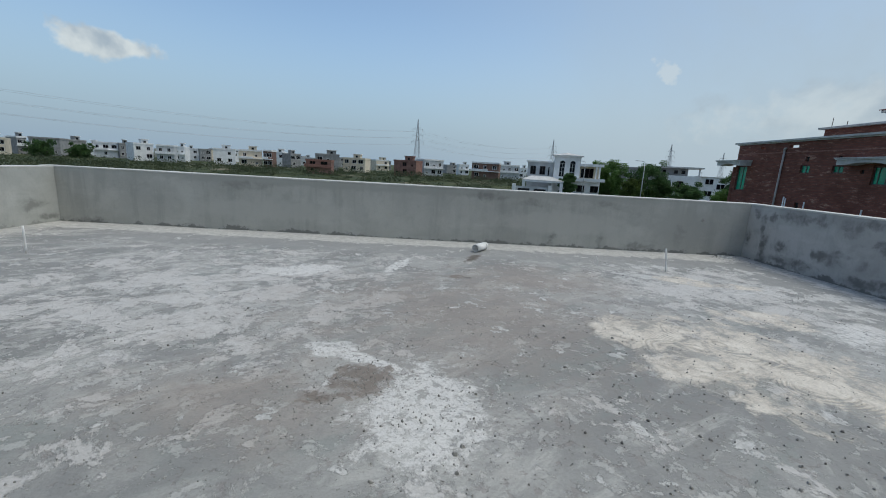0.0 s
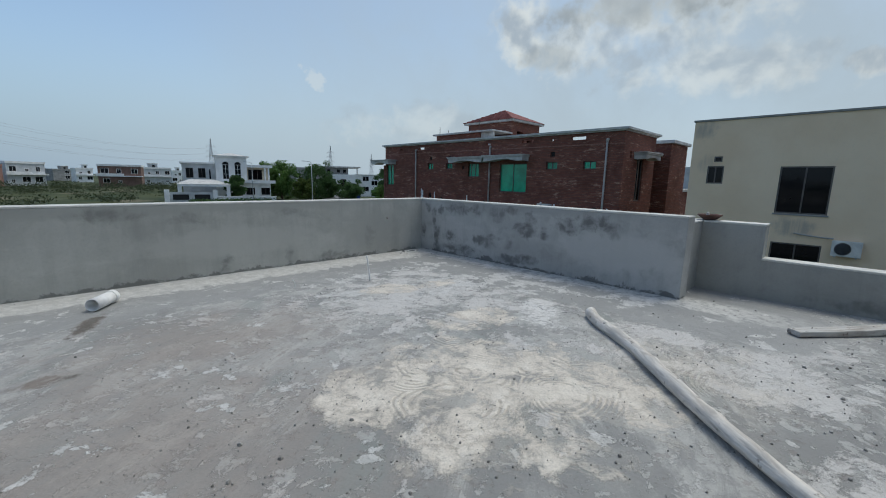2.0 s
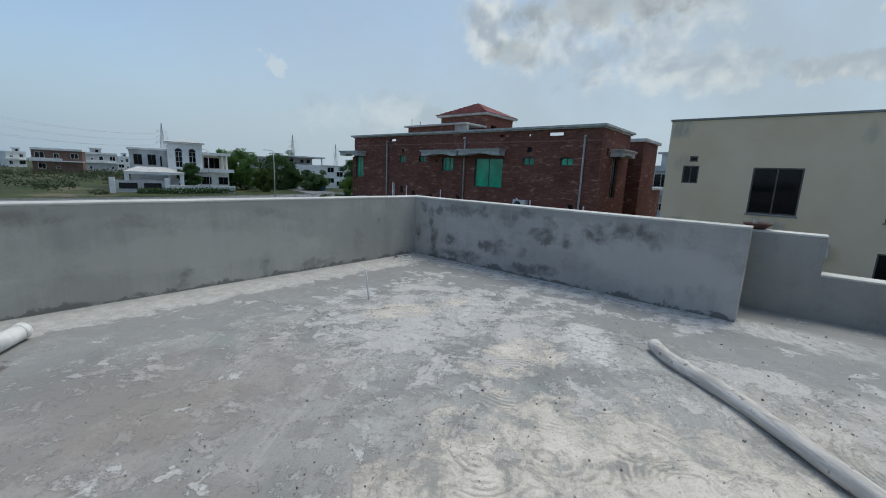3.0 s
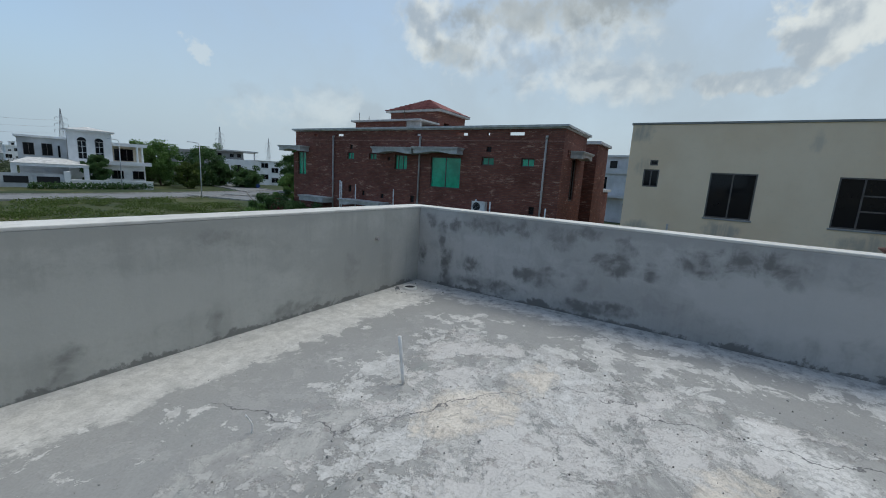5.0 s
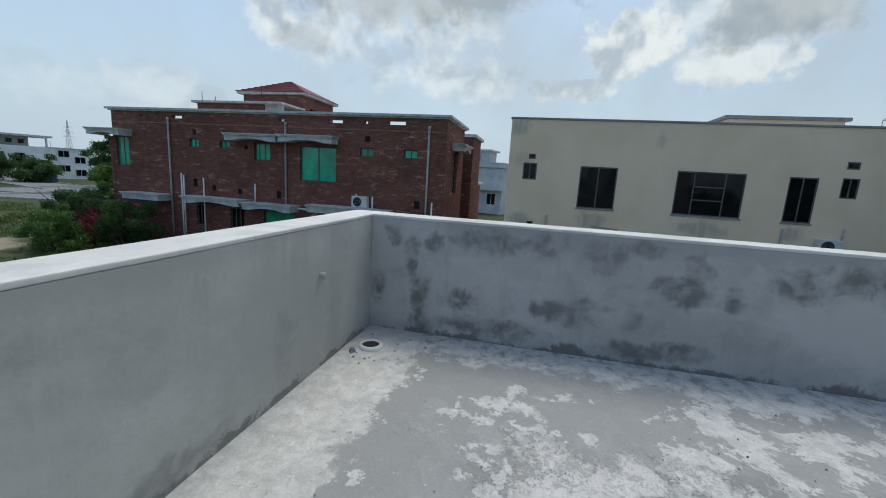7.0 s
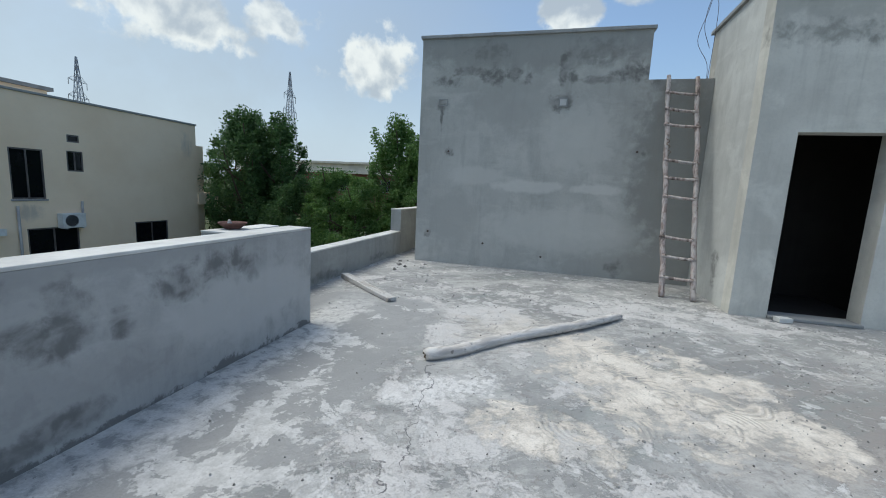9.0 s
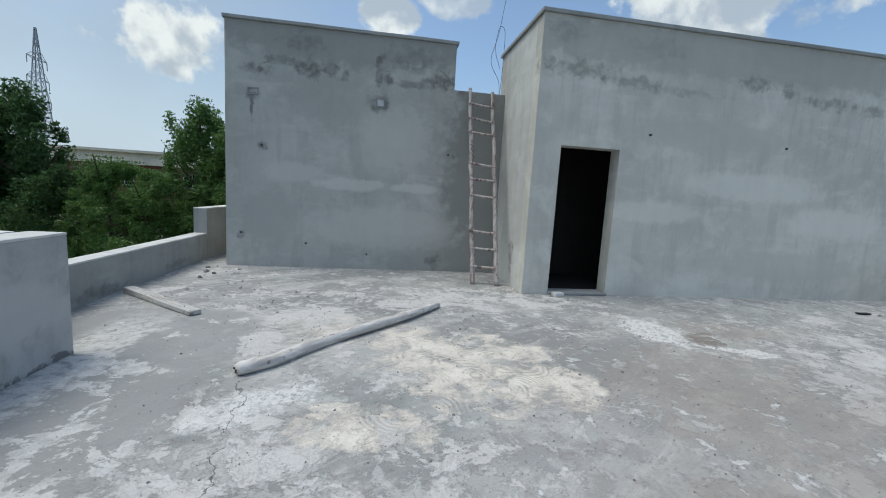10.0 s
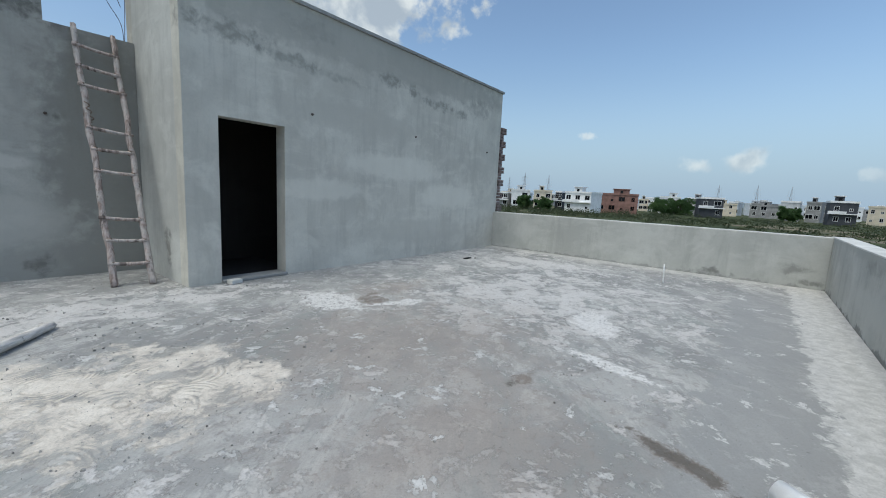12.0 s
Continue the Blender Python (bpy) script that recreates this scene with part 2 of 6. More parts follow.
M_BLOCK_R = plaster("plaster_stair_block", (0.575, 0.56, 0.50), [(1.0, 3.1, 0.9, 0.14, 0.6), (0.2, 3.0, 0.6, 0.1, 0.5), (-0.6, 2.95, 0.9, 0.08, 0.35), (-1.75, 3.16, 0.35, 0.16, 0.6), (-2.35, 3.13, 0.14, 0.15, 0.6), (-3.1, 3.02, 0.6, 0.12, 0.6),
                    (-3.9, 2.98, 0.25, 0.14, 0.6), (-4.6, 3.2, 0.6, 0.25, 0.35), (1.2, 3.55, 0.3, 0.18, 0.35), (-0.2, 3.5, 0.5, 0.2, 0.25)], tone_patches=[(-1.5, 3.5, 5.5, 0.42, 0.68), (-2.0, 1.7, 1.6, 0.28, 1.2), (-0.4, 1.25, 0.9, 0.2, 1.15), (-3.6, 1.2, 1.2, 0.3, 1.18), (-1.2, 2.4, 1.8, 0.3, 0.86), (-2.8, 0.5, 1.6, 0.3, 0.88)])
M_SIDE = plaster("plaster_block_side", (0.52, 0.525, 0.495), tone_patches=[(-1.1, 0.3, 0.22, 1.2, 0.6)], stains=[(-0.12, 0.45, 0.14, 0.34, 0.7)], axis="y")
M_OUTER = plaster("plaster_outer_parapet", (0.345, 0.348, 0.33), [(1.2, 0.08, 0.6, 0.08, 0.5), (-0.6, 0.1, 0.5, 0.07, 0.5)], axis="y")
# cement lightened to show skylight on the parapet tops; also small cement pieces
M_COPING = plaster("pale_cement_lit_top", (0.616, 0.610, 0.579))
M_SLAB = plaster("cement_slab_edge", (0.297, 0.302, 0.294))
# raw inner wall, its colour taken near black for the unlit stair room
M_INSIDE = plaster("unplastered_inner_wall_shaded", (0.035, 0.03, 0.028))


def floor_material():
    m, t = material("worn_cement_floor", 0.9)
    p = t.pos
    broad, mid, fine, grit = t.noise(p, 0.55, 5, 0.6, 0.3), t.noise(p, 2.4, 7, 0.68, 0.5), t.noise(p, 11.0, 6, 0.68, 0.3), t.noise(p, 85.0, 3, 0.6)
    wob = t.noise(p, 3.3, 8, 0.7, 0.25)
    rag = t.noise(p, 7.5, 9, 0.76, 0.35)
    x, y, z = t.node("ShaderNodeSeparateXYZ", {0: p}).outputs[:3]
    streak = t.noise(t.mapped(p, rot=(0, 0, 35), size=(2.6, 0.8, 1)), 2.2, 9, 0.72, 0.6)
    col = t.mix(t.ramp(broad, 0.36, 0.62), (0.262, 0.263, 0.256), (0.415, 0.410, 0.394))
    col = t.mix(t.math("MULTIPLY", t.ramp(streak, 0.51, 0.6), 0.5), col, (0.564, 0.554, 0.527))
    col = t.mix(t.math("MULTIPLY", t.ramp(streak, 0.47, 0.38), 0.55), col, (0.245, 0.270, 0.258))
    col = t.mix(t.math("MULTIPLY", t.ramp(mid, 0.49, 0.57), 0.6), col, (0.255, 0.254, 0.25))
    # thin pale cement skin, flaked away in patches
    wide = t.any(t.blob(p, wob, (3.9, 4.6, 0), (1.9, 1.6, 9), ragged=0.8, soft=0.8), t.blob(p, wob, (4.6, 2.0, 0), (1.6, 1.5, 9), ragged=0.8, soft=0.8), t.blob(p, wob, (-1.5, 3.6, 0), (2.6, 2.6, 9), ragged=0.7, soft=0.9),
                 t.blob(p, wob, (2.5, 0.9, 0), (2.6, 0.9, 9), ragged=0.7, soft=0.9), t.blob(p, wob, (-3.9, 2.2, 0), (1.6, 2.4, 9), ragged=0.7, soft=0.9))
    skin = t.ramp(t.math("ADD", t.noise(p, 2.1, 9, 0.74, 0.35), t.math("MULTIPLY", wide, 0.11)), 0.565, 0.605)
    col = t.mix(t.math("MULTIPLY", skin, 0.8), col, (0.610, 0.589, 0.570))
    flake = t.ramp(t.math("ADD", t.noise(p, 6.5, 9, 0.76, 0.3), t.math("MULTIPLY", wide, 0.07)), 0.552, 0.578)
    col = t.mix(t.math("MULTIPLY", flake, 0.42), col, (0.620, 0.609, 0.588))
    pit = t.ramp(t.noise(p, 12.0, 6, 0.66, 0.2), 0.58, 0.63)
    col = t.mix(t.math("MULTIPLY", pit, 0.4), col, (0.243, 0.213, 0.202))
    # warm brown dust where the middle of the roof was walked
    dust = t.any(t.blob(p, wob, (0.9, 3.5, 0), (2.3, 1.8, 9), ragged=0.9, soft=0.9), t.blob(p, wob, (-0.3, 2.1, 0), (1.1, 0.5, 9), ragged=0.9, soft=0.9), t.blob(p, wob, (1.7, 4.7, 0), (1.5, 1.1, 9), ragged=0.9, soft=0.9))
    col = t.mix(t.math("MULTIPLY", t.both(dust, t.ramp(streak, 0.35, 0.6, 0.6, 1.0)), 0.65), col, (0.325, 0.28, 0.248))
    # smooth grey band where water runs beside the walls, and the pale mortar fillet along them
    wander = t.math("ADD", t.math("MULTIPLY", t.math("SUBTRACT", wob, 0.5), 0.8), t.math("MULTIPLY", t.math("SUBTRACT", rag, 0.5), 0.7))
    from_n, from_e, from_w = t.math("SUBTRACT", 6.81, y), t.math("SUBTRACT", 5.69, x), t.math("ADD", x, 5.49)
    near_e = t.both(t.ramp(y, 1.2, 2.4))
    edge_n, edge_e = t.math("ADD", from_n, wander), t.math("ADD", from_e, wander)
    band = t.any(t.both(t.ramp(edge_n, 1.2, 1.1), t.ramp(x, -4.9, -3.4, 0.0, 0.9)), t.both(t.ramp(edge_e, 1.1, 0.98), near_e), t.blob(p, wob, (5.5, 1.9, 0), (0.9, 0.55, 9), ragged=0.6))
    col = t.mix(t.math("MULTIPLY", band, 0.88), col, t.mix(mid, (0.265, 0.268, 0.264), (0.335, 0.336, 0.33)))
    half = t.math("MULTIPLY", wander, 0.6)
    strip = t.any(t.ramp(t.math("ADD", from_n, half), 0.52, 0.46), t.both(t.ramp(t.math("ADD", from_e, t.math("MULTIPLY", wander, 0.8)), 0.36, 0.24), near_e, t.ramp(from_e, -0.3, -0.1), t.ramp(fine, 0.36, 0.5)), t.math("MULTIPLY", t.ramp(t.math("ADD", from_w, half), 0.4, 0.3), 0.6))
    col = t.mix(t.math("MULTIPLY", strip, 0.8), col, t.mix(t.ramp(fine, 0.35, 0.65), (0.481, 0.473, 0.454), (0.660, 0.648, 0.621)))
    # crust of cement left on the smooth band, broken into crisp flakes
    crusty = t.any(t.blob(p, wob, (5.05, 4.25, 0), (0.75, 1.0, 9), ragged=0.7, soft=0.8), t.blob(p, wob, (5.3, 3.0, 0), (0.5, 0.45, 9), ragged=0.7, soft=0.8), t.blob(p, wob, (4.35, 4.7, 0), (0.8, 0.6, 9), ragged=0.7, soft=0.8),
                   t.blob(p, wob, (3.7, 5.65, 0), (0.6, 0.35, 9), ragged=0.7, soft=0.8), t.blob(p, wob, (4.7, 5.6, 0), (0.5, 0.5, 9), ragged=0.7, soft=0.8), t.blob(p, wob, (3.2, 5.2, 0), (0.7, 0.4, 9), ragged=0.7, soft=0.8))
    crust = t.ramp(t.math("ADD", t.noise(p, 3.4, 10, 0.72, 0.25), t.math("MULTIPLY", crusty, 0.13)), 0.592, 0.612)
    col = t.mix(t.math("MULTIPLY", crust, 0.8), col, t.mix(t.ramp(fine, 0.38, 0.6), (0.50, 0.495, 0.48), (0.66, 0.652, 0.635)))
    # fresh white cement spills
    spill = t.any(t.blob(p, rag, (-0.88, 4.6, 0), (0.46, 0.24, 9), (0, 0, 25), ragged=1.2, soft=0.2), t.blob(p, rag, (0.17, 5.05, 0), (0.10, 0.45, 9), (0, 0, -15), ragged=1.5, soft=0.4), t.blob(p, rag, (-0.02, 2.73, 0), (0.2, 0.13, 9), ragged=0.9, soft=0.3),
                  t.blob(p, rag, (0.60, 2.08, 0), (0.36, 0.52, 9), ragged=1.2, soft=0.35), t.blob(p, rag, (0.24, 2.58, 0), (0.34, 0.075, 9), (0, 0, -28), ragged=0.9, soft=0.3), t.blob(p, rag, (4.25, 3.45, 0), (0.5, 0.22, 9), (0, 0, 35), ragged=1.15, soft=0.5))
    col = t.mix(t.math("MULTIPLY", t.both(spill, t.ramp(fine, 0.36, 0.46, 0.15, 1.0), t.ramp(t.noise(p, 27.0, 3, 0.6), 0.40, 0.46, 0.35, 1.0)), 0.9), col, (0.700, 0.687, 0.667))
    # brown soil stains
    soil = t.any(t.blob(p, rag, (0.24, 2.36, 0), (0.2, 0.2, 9), ragged=1.2, soft=0.2), t.blob(p, rag, (1.13, 5.66, 0), (0.09, 0.31, 9), (0, 0, -21), ragged=1.1, soft=0.4),
                 t.blob(p, rag, (0.85, 4.65, 0), (0.14, 0.08, 9), ragged=1.8, soft=0.5), t.blob(p, rag, (0.05, 2.15, 0), (0.12, 0.08, 9), ragged=1.6, soft=0.5))
    col = t.mix(t.math("MULTIPLY", t.both(soil, t.ramp(fine, 0.38, 0.52, 0.35, 1.0)), 0.8), col, (0.20, 0.165, 0.14))
    # patches still wet, nearly black at their heart
    wet = t.any(t.blob(p, rag, (1.13, 5.66, 0), (0.066, 0.32, 9), (0, 0, -21), ragged=1.9, soft=0.5), t.blob(p, rag, (0.97, 4.62, 0), (0.07, 0.05, 9), ragged=2.2, soft=0.9))
    col = t.mix(t.math("MULTIPLY", wet, 0.85), col, (0.125, 0.112, 0.098))
    # sandy render, combed in wavy ridges by the trowel
    sand = t.any(t.blob(p, wob, (2.75, 2.9, 0), (0.85, 0.8, 9), ragged=0.8, soft=0.3), t.blob(p, wob, (2.3, 3.2, 0), (0.45, 0.42, 9), ragged=0.9, soft=0.3), t.blob(p, wob, (3.25, 2.35, 0), (0.45, 0.5, 9), ragged=0.9, soft=0.4),
                 t.blob(p, wob, (3.6, 3.72, 0), (0.45, 0.28, 9), ragged=0.9, soft=0.3), t.blob(p, wob, (3.62, 5.0, 0), (0.38, 0.22, 9), (0, 0, -22), ragged=0.9, soft=0.3), t.blob(p, wob, (4.2, 4.82, 0), (0.34, 0.16, 9), ragged=0.9, soft=0.3),
                 t.math("MULTIPLY", t.blob(p, wob, (3.9, 2.1, 0), (0.8, 0.7, 9), ragged=0.9, soft=0.8), 0.45))
    swing = t.node("ShaderNodeVectorMath", {0: p, 1: t.node("ShaderNodeVectorMath", {0: t.node("ShaderNodeTexNoise", {"Vector": p, "Scale": 1.7, "Detail": 1.0}).outputs["Color"], 1: (0.35, 0.35, 0.0)}, operation="MULTIPLY").outputs[0]}, operation="ADD").outputs[0]
    arc = t.node("ShaderNodeTexVoronoi", {"Vector": swing, "Scale": 1.5}).outputs["Distance"]
    comb = t.math("MULTIPLY_ADD", t.math("SINE", t.math("MULTIPLY_ADD", fine, 2.5, t.math("MULTIPLY", arc, 125.0))), 0.5, 0.5)
    swept = t.both(t.ramp(t.noise(p, 3.1, 4, 0.6), 0.51, 0.57), t.ramp(arc, 0.16, 0.26), t.ramp(arc, 0.62, 0.5))
    comb = t.math("MULTIPLY_ADD", t.math("SUBTRACT", comb, 0.5), swept, 0.5)
    heap = t.math("ADD", t.noise(p, 3.0, 8, 0.7, 0.35), t.math("MULTIPLY", streak, 0.35))
    dry = t.both(sand, t.ramp(t.math("ADD", heap, t.math("MULTIPLY", t.math("SUBTRACT", comb, 0.5), 0.05)), 0.60, 0.70))
    col = t.mix(t.math("MULTIPLY", t.ramp(sand, 0.0, 0.6), 0.22), col, (0.56, 0.51, 0.44))
    col = t.mix(t.math("MULTIPLY", dry, 0.88), col, t.mix(t.ramp(comb, 0.1, 0.6), (0.56, 0.505, 0.435), t.mix(t.ramp(heap, 0.66, 0.8), (0.66, 0.60, 0.525), (0.80, 0.74, 0.655))))
    # shrinkage cracks
    jog = t.math("MULTIPLY", t.math("SUBTRACT", t.noise(p, 4.5, 5, 0.55), 0.5), 0.35)
    lines = []
    for ax, ay, bx_, by_ in ((4.4, 3.1, 4.22, 4.25), (2.9, 6.1, 3.13, 5.4), (3.13, 5.4, 3.9, 4.93), (3.9, 4.93, 4.22, 4.62), (4.22, 4.62, 4.3, 4.2)):
        mx, my, length, turn = (ax + bx_) / 2, (ay + by_) / 2, math.hypot(bx_ - ax, by_ - ay), math.degrees(math.atan2(by_ - ay, bx_ - ax))
        lx, ly = t.node("ShaderNodeSeparateXYZ", {0: t.mapped(p, (mx, my, 0), (0, 0, turn))}).outputs[:2]
        lines.append(t.both(t.ramp(t.math("ABSOLUTE", t.math("ADD", ly, jog)), 0.005, 0.0015), t.ramp(t.math("ABSOLUTE", lx), length / 2 + 0.02, length / 2 - 0.02)))
    crack = t.both(t.any(*lines), t.ramp(t.noise(p, 5.0, 3), 0.36, 0.48))
    col = t.mix(t.math("MULTIPLY", crack, 0.8), col, (0.11, 0.11, 0.12))
    speck = t.ramp(t.noise(p, 34.0, 5, 0.65), 0.64, 0.68)
    col = t.mix(t.math("MULTIPLY", speck, 0.5), col, (0.148, 0.144, 0.139))
    col = t.mix(t.math("MULTIPLY", t.ramp(grit, 0.4, 0.7), 0.22), col, (0.200, 0.195, 0.185))
    smooth = t.math("SUBTRACT", 1.0, t.math("MULTIPLY", band, 0.8))
    high = t.math("ADD", t.math("MULTIPLY", skin, 0.3), t.math("MULTIPLY", fine, 0.35))
    high = t.math("ADD", high, t.math("MULTIPLY", t.both(t.ramp(sand, 0.0, 0.4), comb), 0.45))
    high = t.math("ADD", high, t.math("ADD", t.math("MULTIPLY", dry, 0.3), t.math("MULTIPLY", crust, 0.3)))
    high = t.math("SUBTRACT", t.math("ADD", high, t.math("MULTIPLY", flake, 0.15)), t.math("MULTIPLY", pit, 0.15))
    high = t.math("MULTIPLY", high, smooth)
    high = t.math("ADD", high, t.math("MULTIPLY", mid, 0.5))
    high = t.math("SUBTRACT", t.math("ADD", high, t.math("MULTIPLY", grit, 0.12)), t.math("MULTIPLY", crack, 0.6))
    finish(t, col, high, 0.75, 0.012, t.ramp(band, 0, 1, 0.92, 0.8))
    return m


def simple(name, base, rough=0.8, metal=0.0, scale=6.0, vary=0.18, bump=0.2, spec=0.3, own=True):
    """One colour with broad clouding and fine grain."""
    m, t = material(name, rough, metal, spec)
    v = t.own if own else t.pos
    a, b = t.noise(v, scale, 5, 0.6), t.noise(v, scale * 9, 4, 0.6)
    col = t.mix(t.ramp(a, 0.3, 0.7), [c * (1 - vary) for c in base], [min(1, c * (1 + vary)) for c in base])
    col = t.mix(t.math("MULTIPLY", t.ramp(b, 0.5, 0.75), vary), col, [c * 0.5 for c in base])
    finish(t, col, b, bump, 0.004)
    return m


def brickwork(name, reds, mortar, wash=0.25):
    """Brick courses, with runs of paler, rubbed bricks."""
    m, t = material(name, 0.9)
    x, y, z = t.node("ShaderNodeSeparateXYZ", {0: t.pos}).outputs[:3]
    flat = t.node("ShaderNodeCombineXYZ", {0: t.math("ADD", x, y), 1: z, 2: 0.0}).outputs[0]
    b = t.node("ShaderNodeTexBrick", {"Vector": flat, "Color1": (*reds[0], 1), "Color2": (*reds[1], 1), "Mortar": (*mortar, 1), "Scale": 1.0, "Mortar Size": 0.008, "Bias": -0.2, "Brick Width": 0.24, "Row Height": 0.085})
    patch = t.noise(t.mapped(t.pos, size=(1.6, 1.6, 0.34)), 1.9, 9, 0.78, 0.2)
    col = t.mix(t.math("MULTIPLY", t.ramp(patch, 0.555, 0.62), wash), b.outputs["Color"], (0.50, 0.31, 0.235))
    col = t.mix(t.math("MULTIPLY", t.ramp(t.noise(t.pos, 0.7, 6, 0.65), 0.45, 0.7), 0.5), col, [c * 0.45 for c in reds[0]])
    finish(t, col, b.outputs["Fac"], -0.4, 0.01)
    return m


M_FLOOR = floor_material()
M_BRICK = brickwork("weathered_red_brick", ((0.19, 0.068, 0.05), (0.275, 0.11, 0.078)), (0.13, 0.085, 0.075), 0.75)
M_LOOSE = simple("raw_brick", (0.28, 0.15, 0.12), 0.95, scale=12, vary=0.3, bump=0.5)
M_TOOTH = simple("mortar_smeared_brick", (0.215, 0.165, 0.15), 0.95, scale=9, vary=0.4, bump=0.6)
M_TRIM = simple("weathered_white_trim", (0.55, 0.55, 0.54), 0.85, scale=2.0, vary=0.2)
M_ROOFTILE = simple("red_clay_tile", (0.23, 0.08, 0.075), 0.85, scale=3.0, vary=0.25)
M_WHITE = simple("white_house_paint", (0.82, 0.825, 0.83), 0.85, scale=0.6, vary=0.1)
M_OFFWHITE = simple("cool_grey_house_paint", (0.52, 0.54, 0.56), 0.85, scale=0.6, vary=0.15)
M_CREAMFAR = simple("cream_house_paint", (0.70, 0.62, 0.50), 0.85, scale=0.6, vary=0.12)
M_CEMENTFAR = simple("grey_cement_render", (0.30, 0.30, 0.30), 0.9, scale=0.6, vary=0.2)
M_BRICKFAR = simple("faded_far_brick", (0.27, 0.155, 0.13), 0.9, scale=0.6, vary=0.25)
M_BROWNFAR = simple("brown_house_paint", (0.19, 0.12, 0.10), 0.9, scale=0.6, vary=0.2)
M_BLACKFAR = simple("charcoal_house_paint", (0.06, 0.065, 0.075), 0.8, scale=0.6, vary=0.2)
M_PANE = simple("dark_window_glass", (0.006, 0.007, 0.009), 0.05, scale=1.0, vary=0.1, bump=0.0, spec=0.25)
M_GREENPANE = simple("green_mirror_glass", (0.02, 0.40, 0.23), 0.12, scale=0.7, vary=0.35, bump=0.0, spec=0.6)
M_FRAME = simple("brown_aluminium_frame", (0.13, 0.115, 0.11), 0.5, 0.3, scale=3)
M_PVC = simple("white_plastic_pipe", (0.82, 0.82, 0.81), 0.4, scale=9, vary=0.12, bump=0.1, spec=0.5)
M_PVCOLD = simple("grimy_plastic_pipe", (0.40, 0.38, 0.36), 0.6, scale=2, vary=0.2, bump=0.1)
M_STEEL = simple("galvanised_steel", (0.5, 0.52, 0.55), 0.6, 0.2, scale=2, vary=0.2)
# dull steel, its colour paled to stand for haze over the distance
M_PYLON = simple("haze_paled_pylon_steel", (0.38, 0.39, 0.42), 0.7, 0.2, scale=2, vary=0.2)
M_RUST = simple("rusty_bar", (0.10, 0.075, 0.065), 0.8, 0.3, scale=20, vary=0.3)
M_CLAY = simple("old_terracotta", (0.12, 0.065, 0.055), 0.85, scale=12, vary=0.3, bump=0.4)
M_ROPE = simple("dusty_rope", (0.22, 0.17, 0.14), 0.95, scale=60, vary=0.3, bump=0.8)
M_STONE = simple("cement_crumbs", (0.34, 0.333, 0.32), 0.95, scale=20, vary=0.4, bump=0.6, own=False)
# darker copy of the crumb colour, with the pebbles' own shade put in
M_GRIT = simple("shaded_pebbles", (0.22, 0.21, 0.2), 0.95, scale=20, vary=0.4, bump=0.6, own=False)
M_ASPHALT = simple("sun_bleached_asphalt", (0.20, 0.205, 0.21), 0.92, scale=0.8, vary=0.15, bump=0.3, own=False)
M_KERB = simple("concrete_kerb", (0.36, 0.35, 0.33), 0.9, scale=2.0, vary=0.25)
M_ACWHITE = simple("white_enamel", (0.66, 0.66, 0.64), 0.5, scale=3.0, vary=0.12)
M_BLACK = simple("black_grille", (0.02, 0.02, 0.022), 0.6, scale=8.0)
M_BARK = simple("tree_bark", (0.10, 0.075, 0.055), 0.95, scale=5.0, vary=0.3, bump=0.8)


def wood(name, light, dark, axis_size, dusty=0.6):
    """Old timber with grain along its length and cement dust rubbed in."""
    m, t = material(name, 0.85)
    grain = t.noise(t.mapped(t.own, size=axis_size), 26.0, 6, 0.65, 0.4)
    dirt = t.noise(t.own, 5.0, 6, 0.65, 0.3)
    col = t.mix(t.ramp(grain, 0.35, 0.65), dark, light)
    col = t.mix(t.math("MULTIPLY", t.ramp(dirt, 0.42, 0.6), dusty), col, (0.50, 0.495, 0.48))
    col = t.mix(t.math("MULTIPLY", t.ramp(t.noise(t.own, 17.0, 3), 0.64, 0.7), 0.6), col, (0.12, 0.10, 0.085))
    split = t.ramp(t.noise(t.mapped(t.own, size=axis_size), 9.0, 3, 0.5, 0.3), 0.6, 0.66)
    col = t.mix(t.math("MULTIPLY", split, 0.75), col, [c * 0.35 for c in dark])
    finish(t, col, t.math("SUBTRACT", grain, split), 0.7, 0.008)
    return m


M_LOG = wood("cement_dusted_log", (0.74, 0.70, 0.65), (0.46, 0.42, 0.38), (7, 1, 1), 0.35)
M_PLANK = wood("weathered_plank", (0.58, 0.56, 0.52), (0.33, 0.30, 0.27), (8, 1, 1), 0.75)
M_POLE = wood("rough_ladder_pole", (0.50, 0.42, 0.39), (0.22, 0.17, 0.15), (1, 1, 6), 0.5)


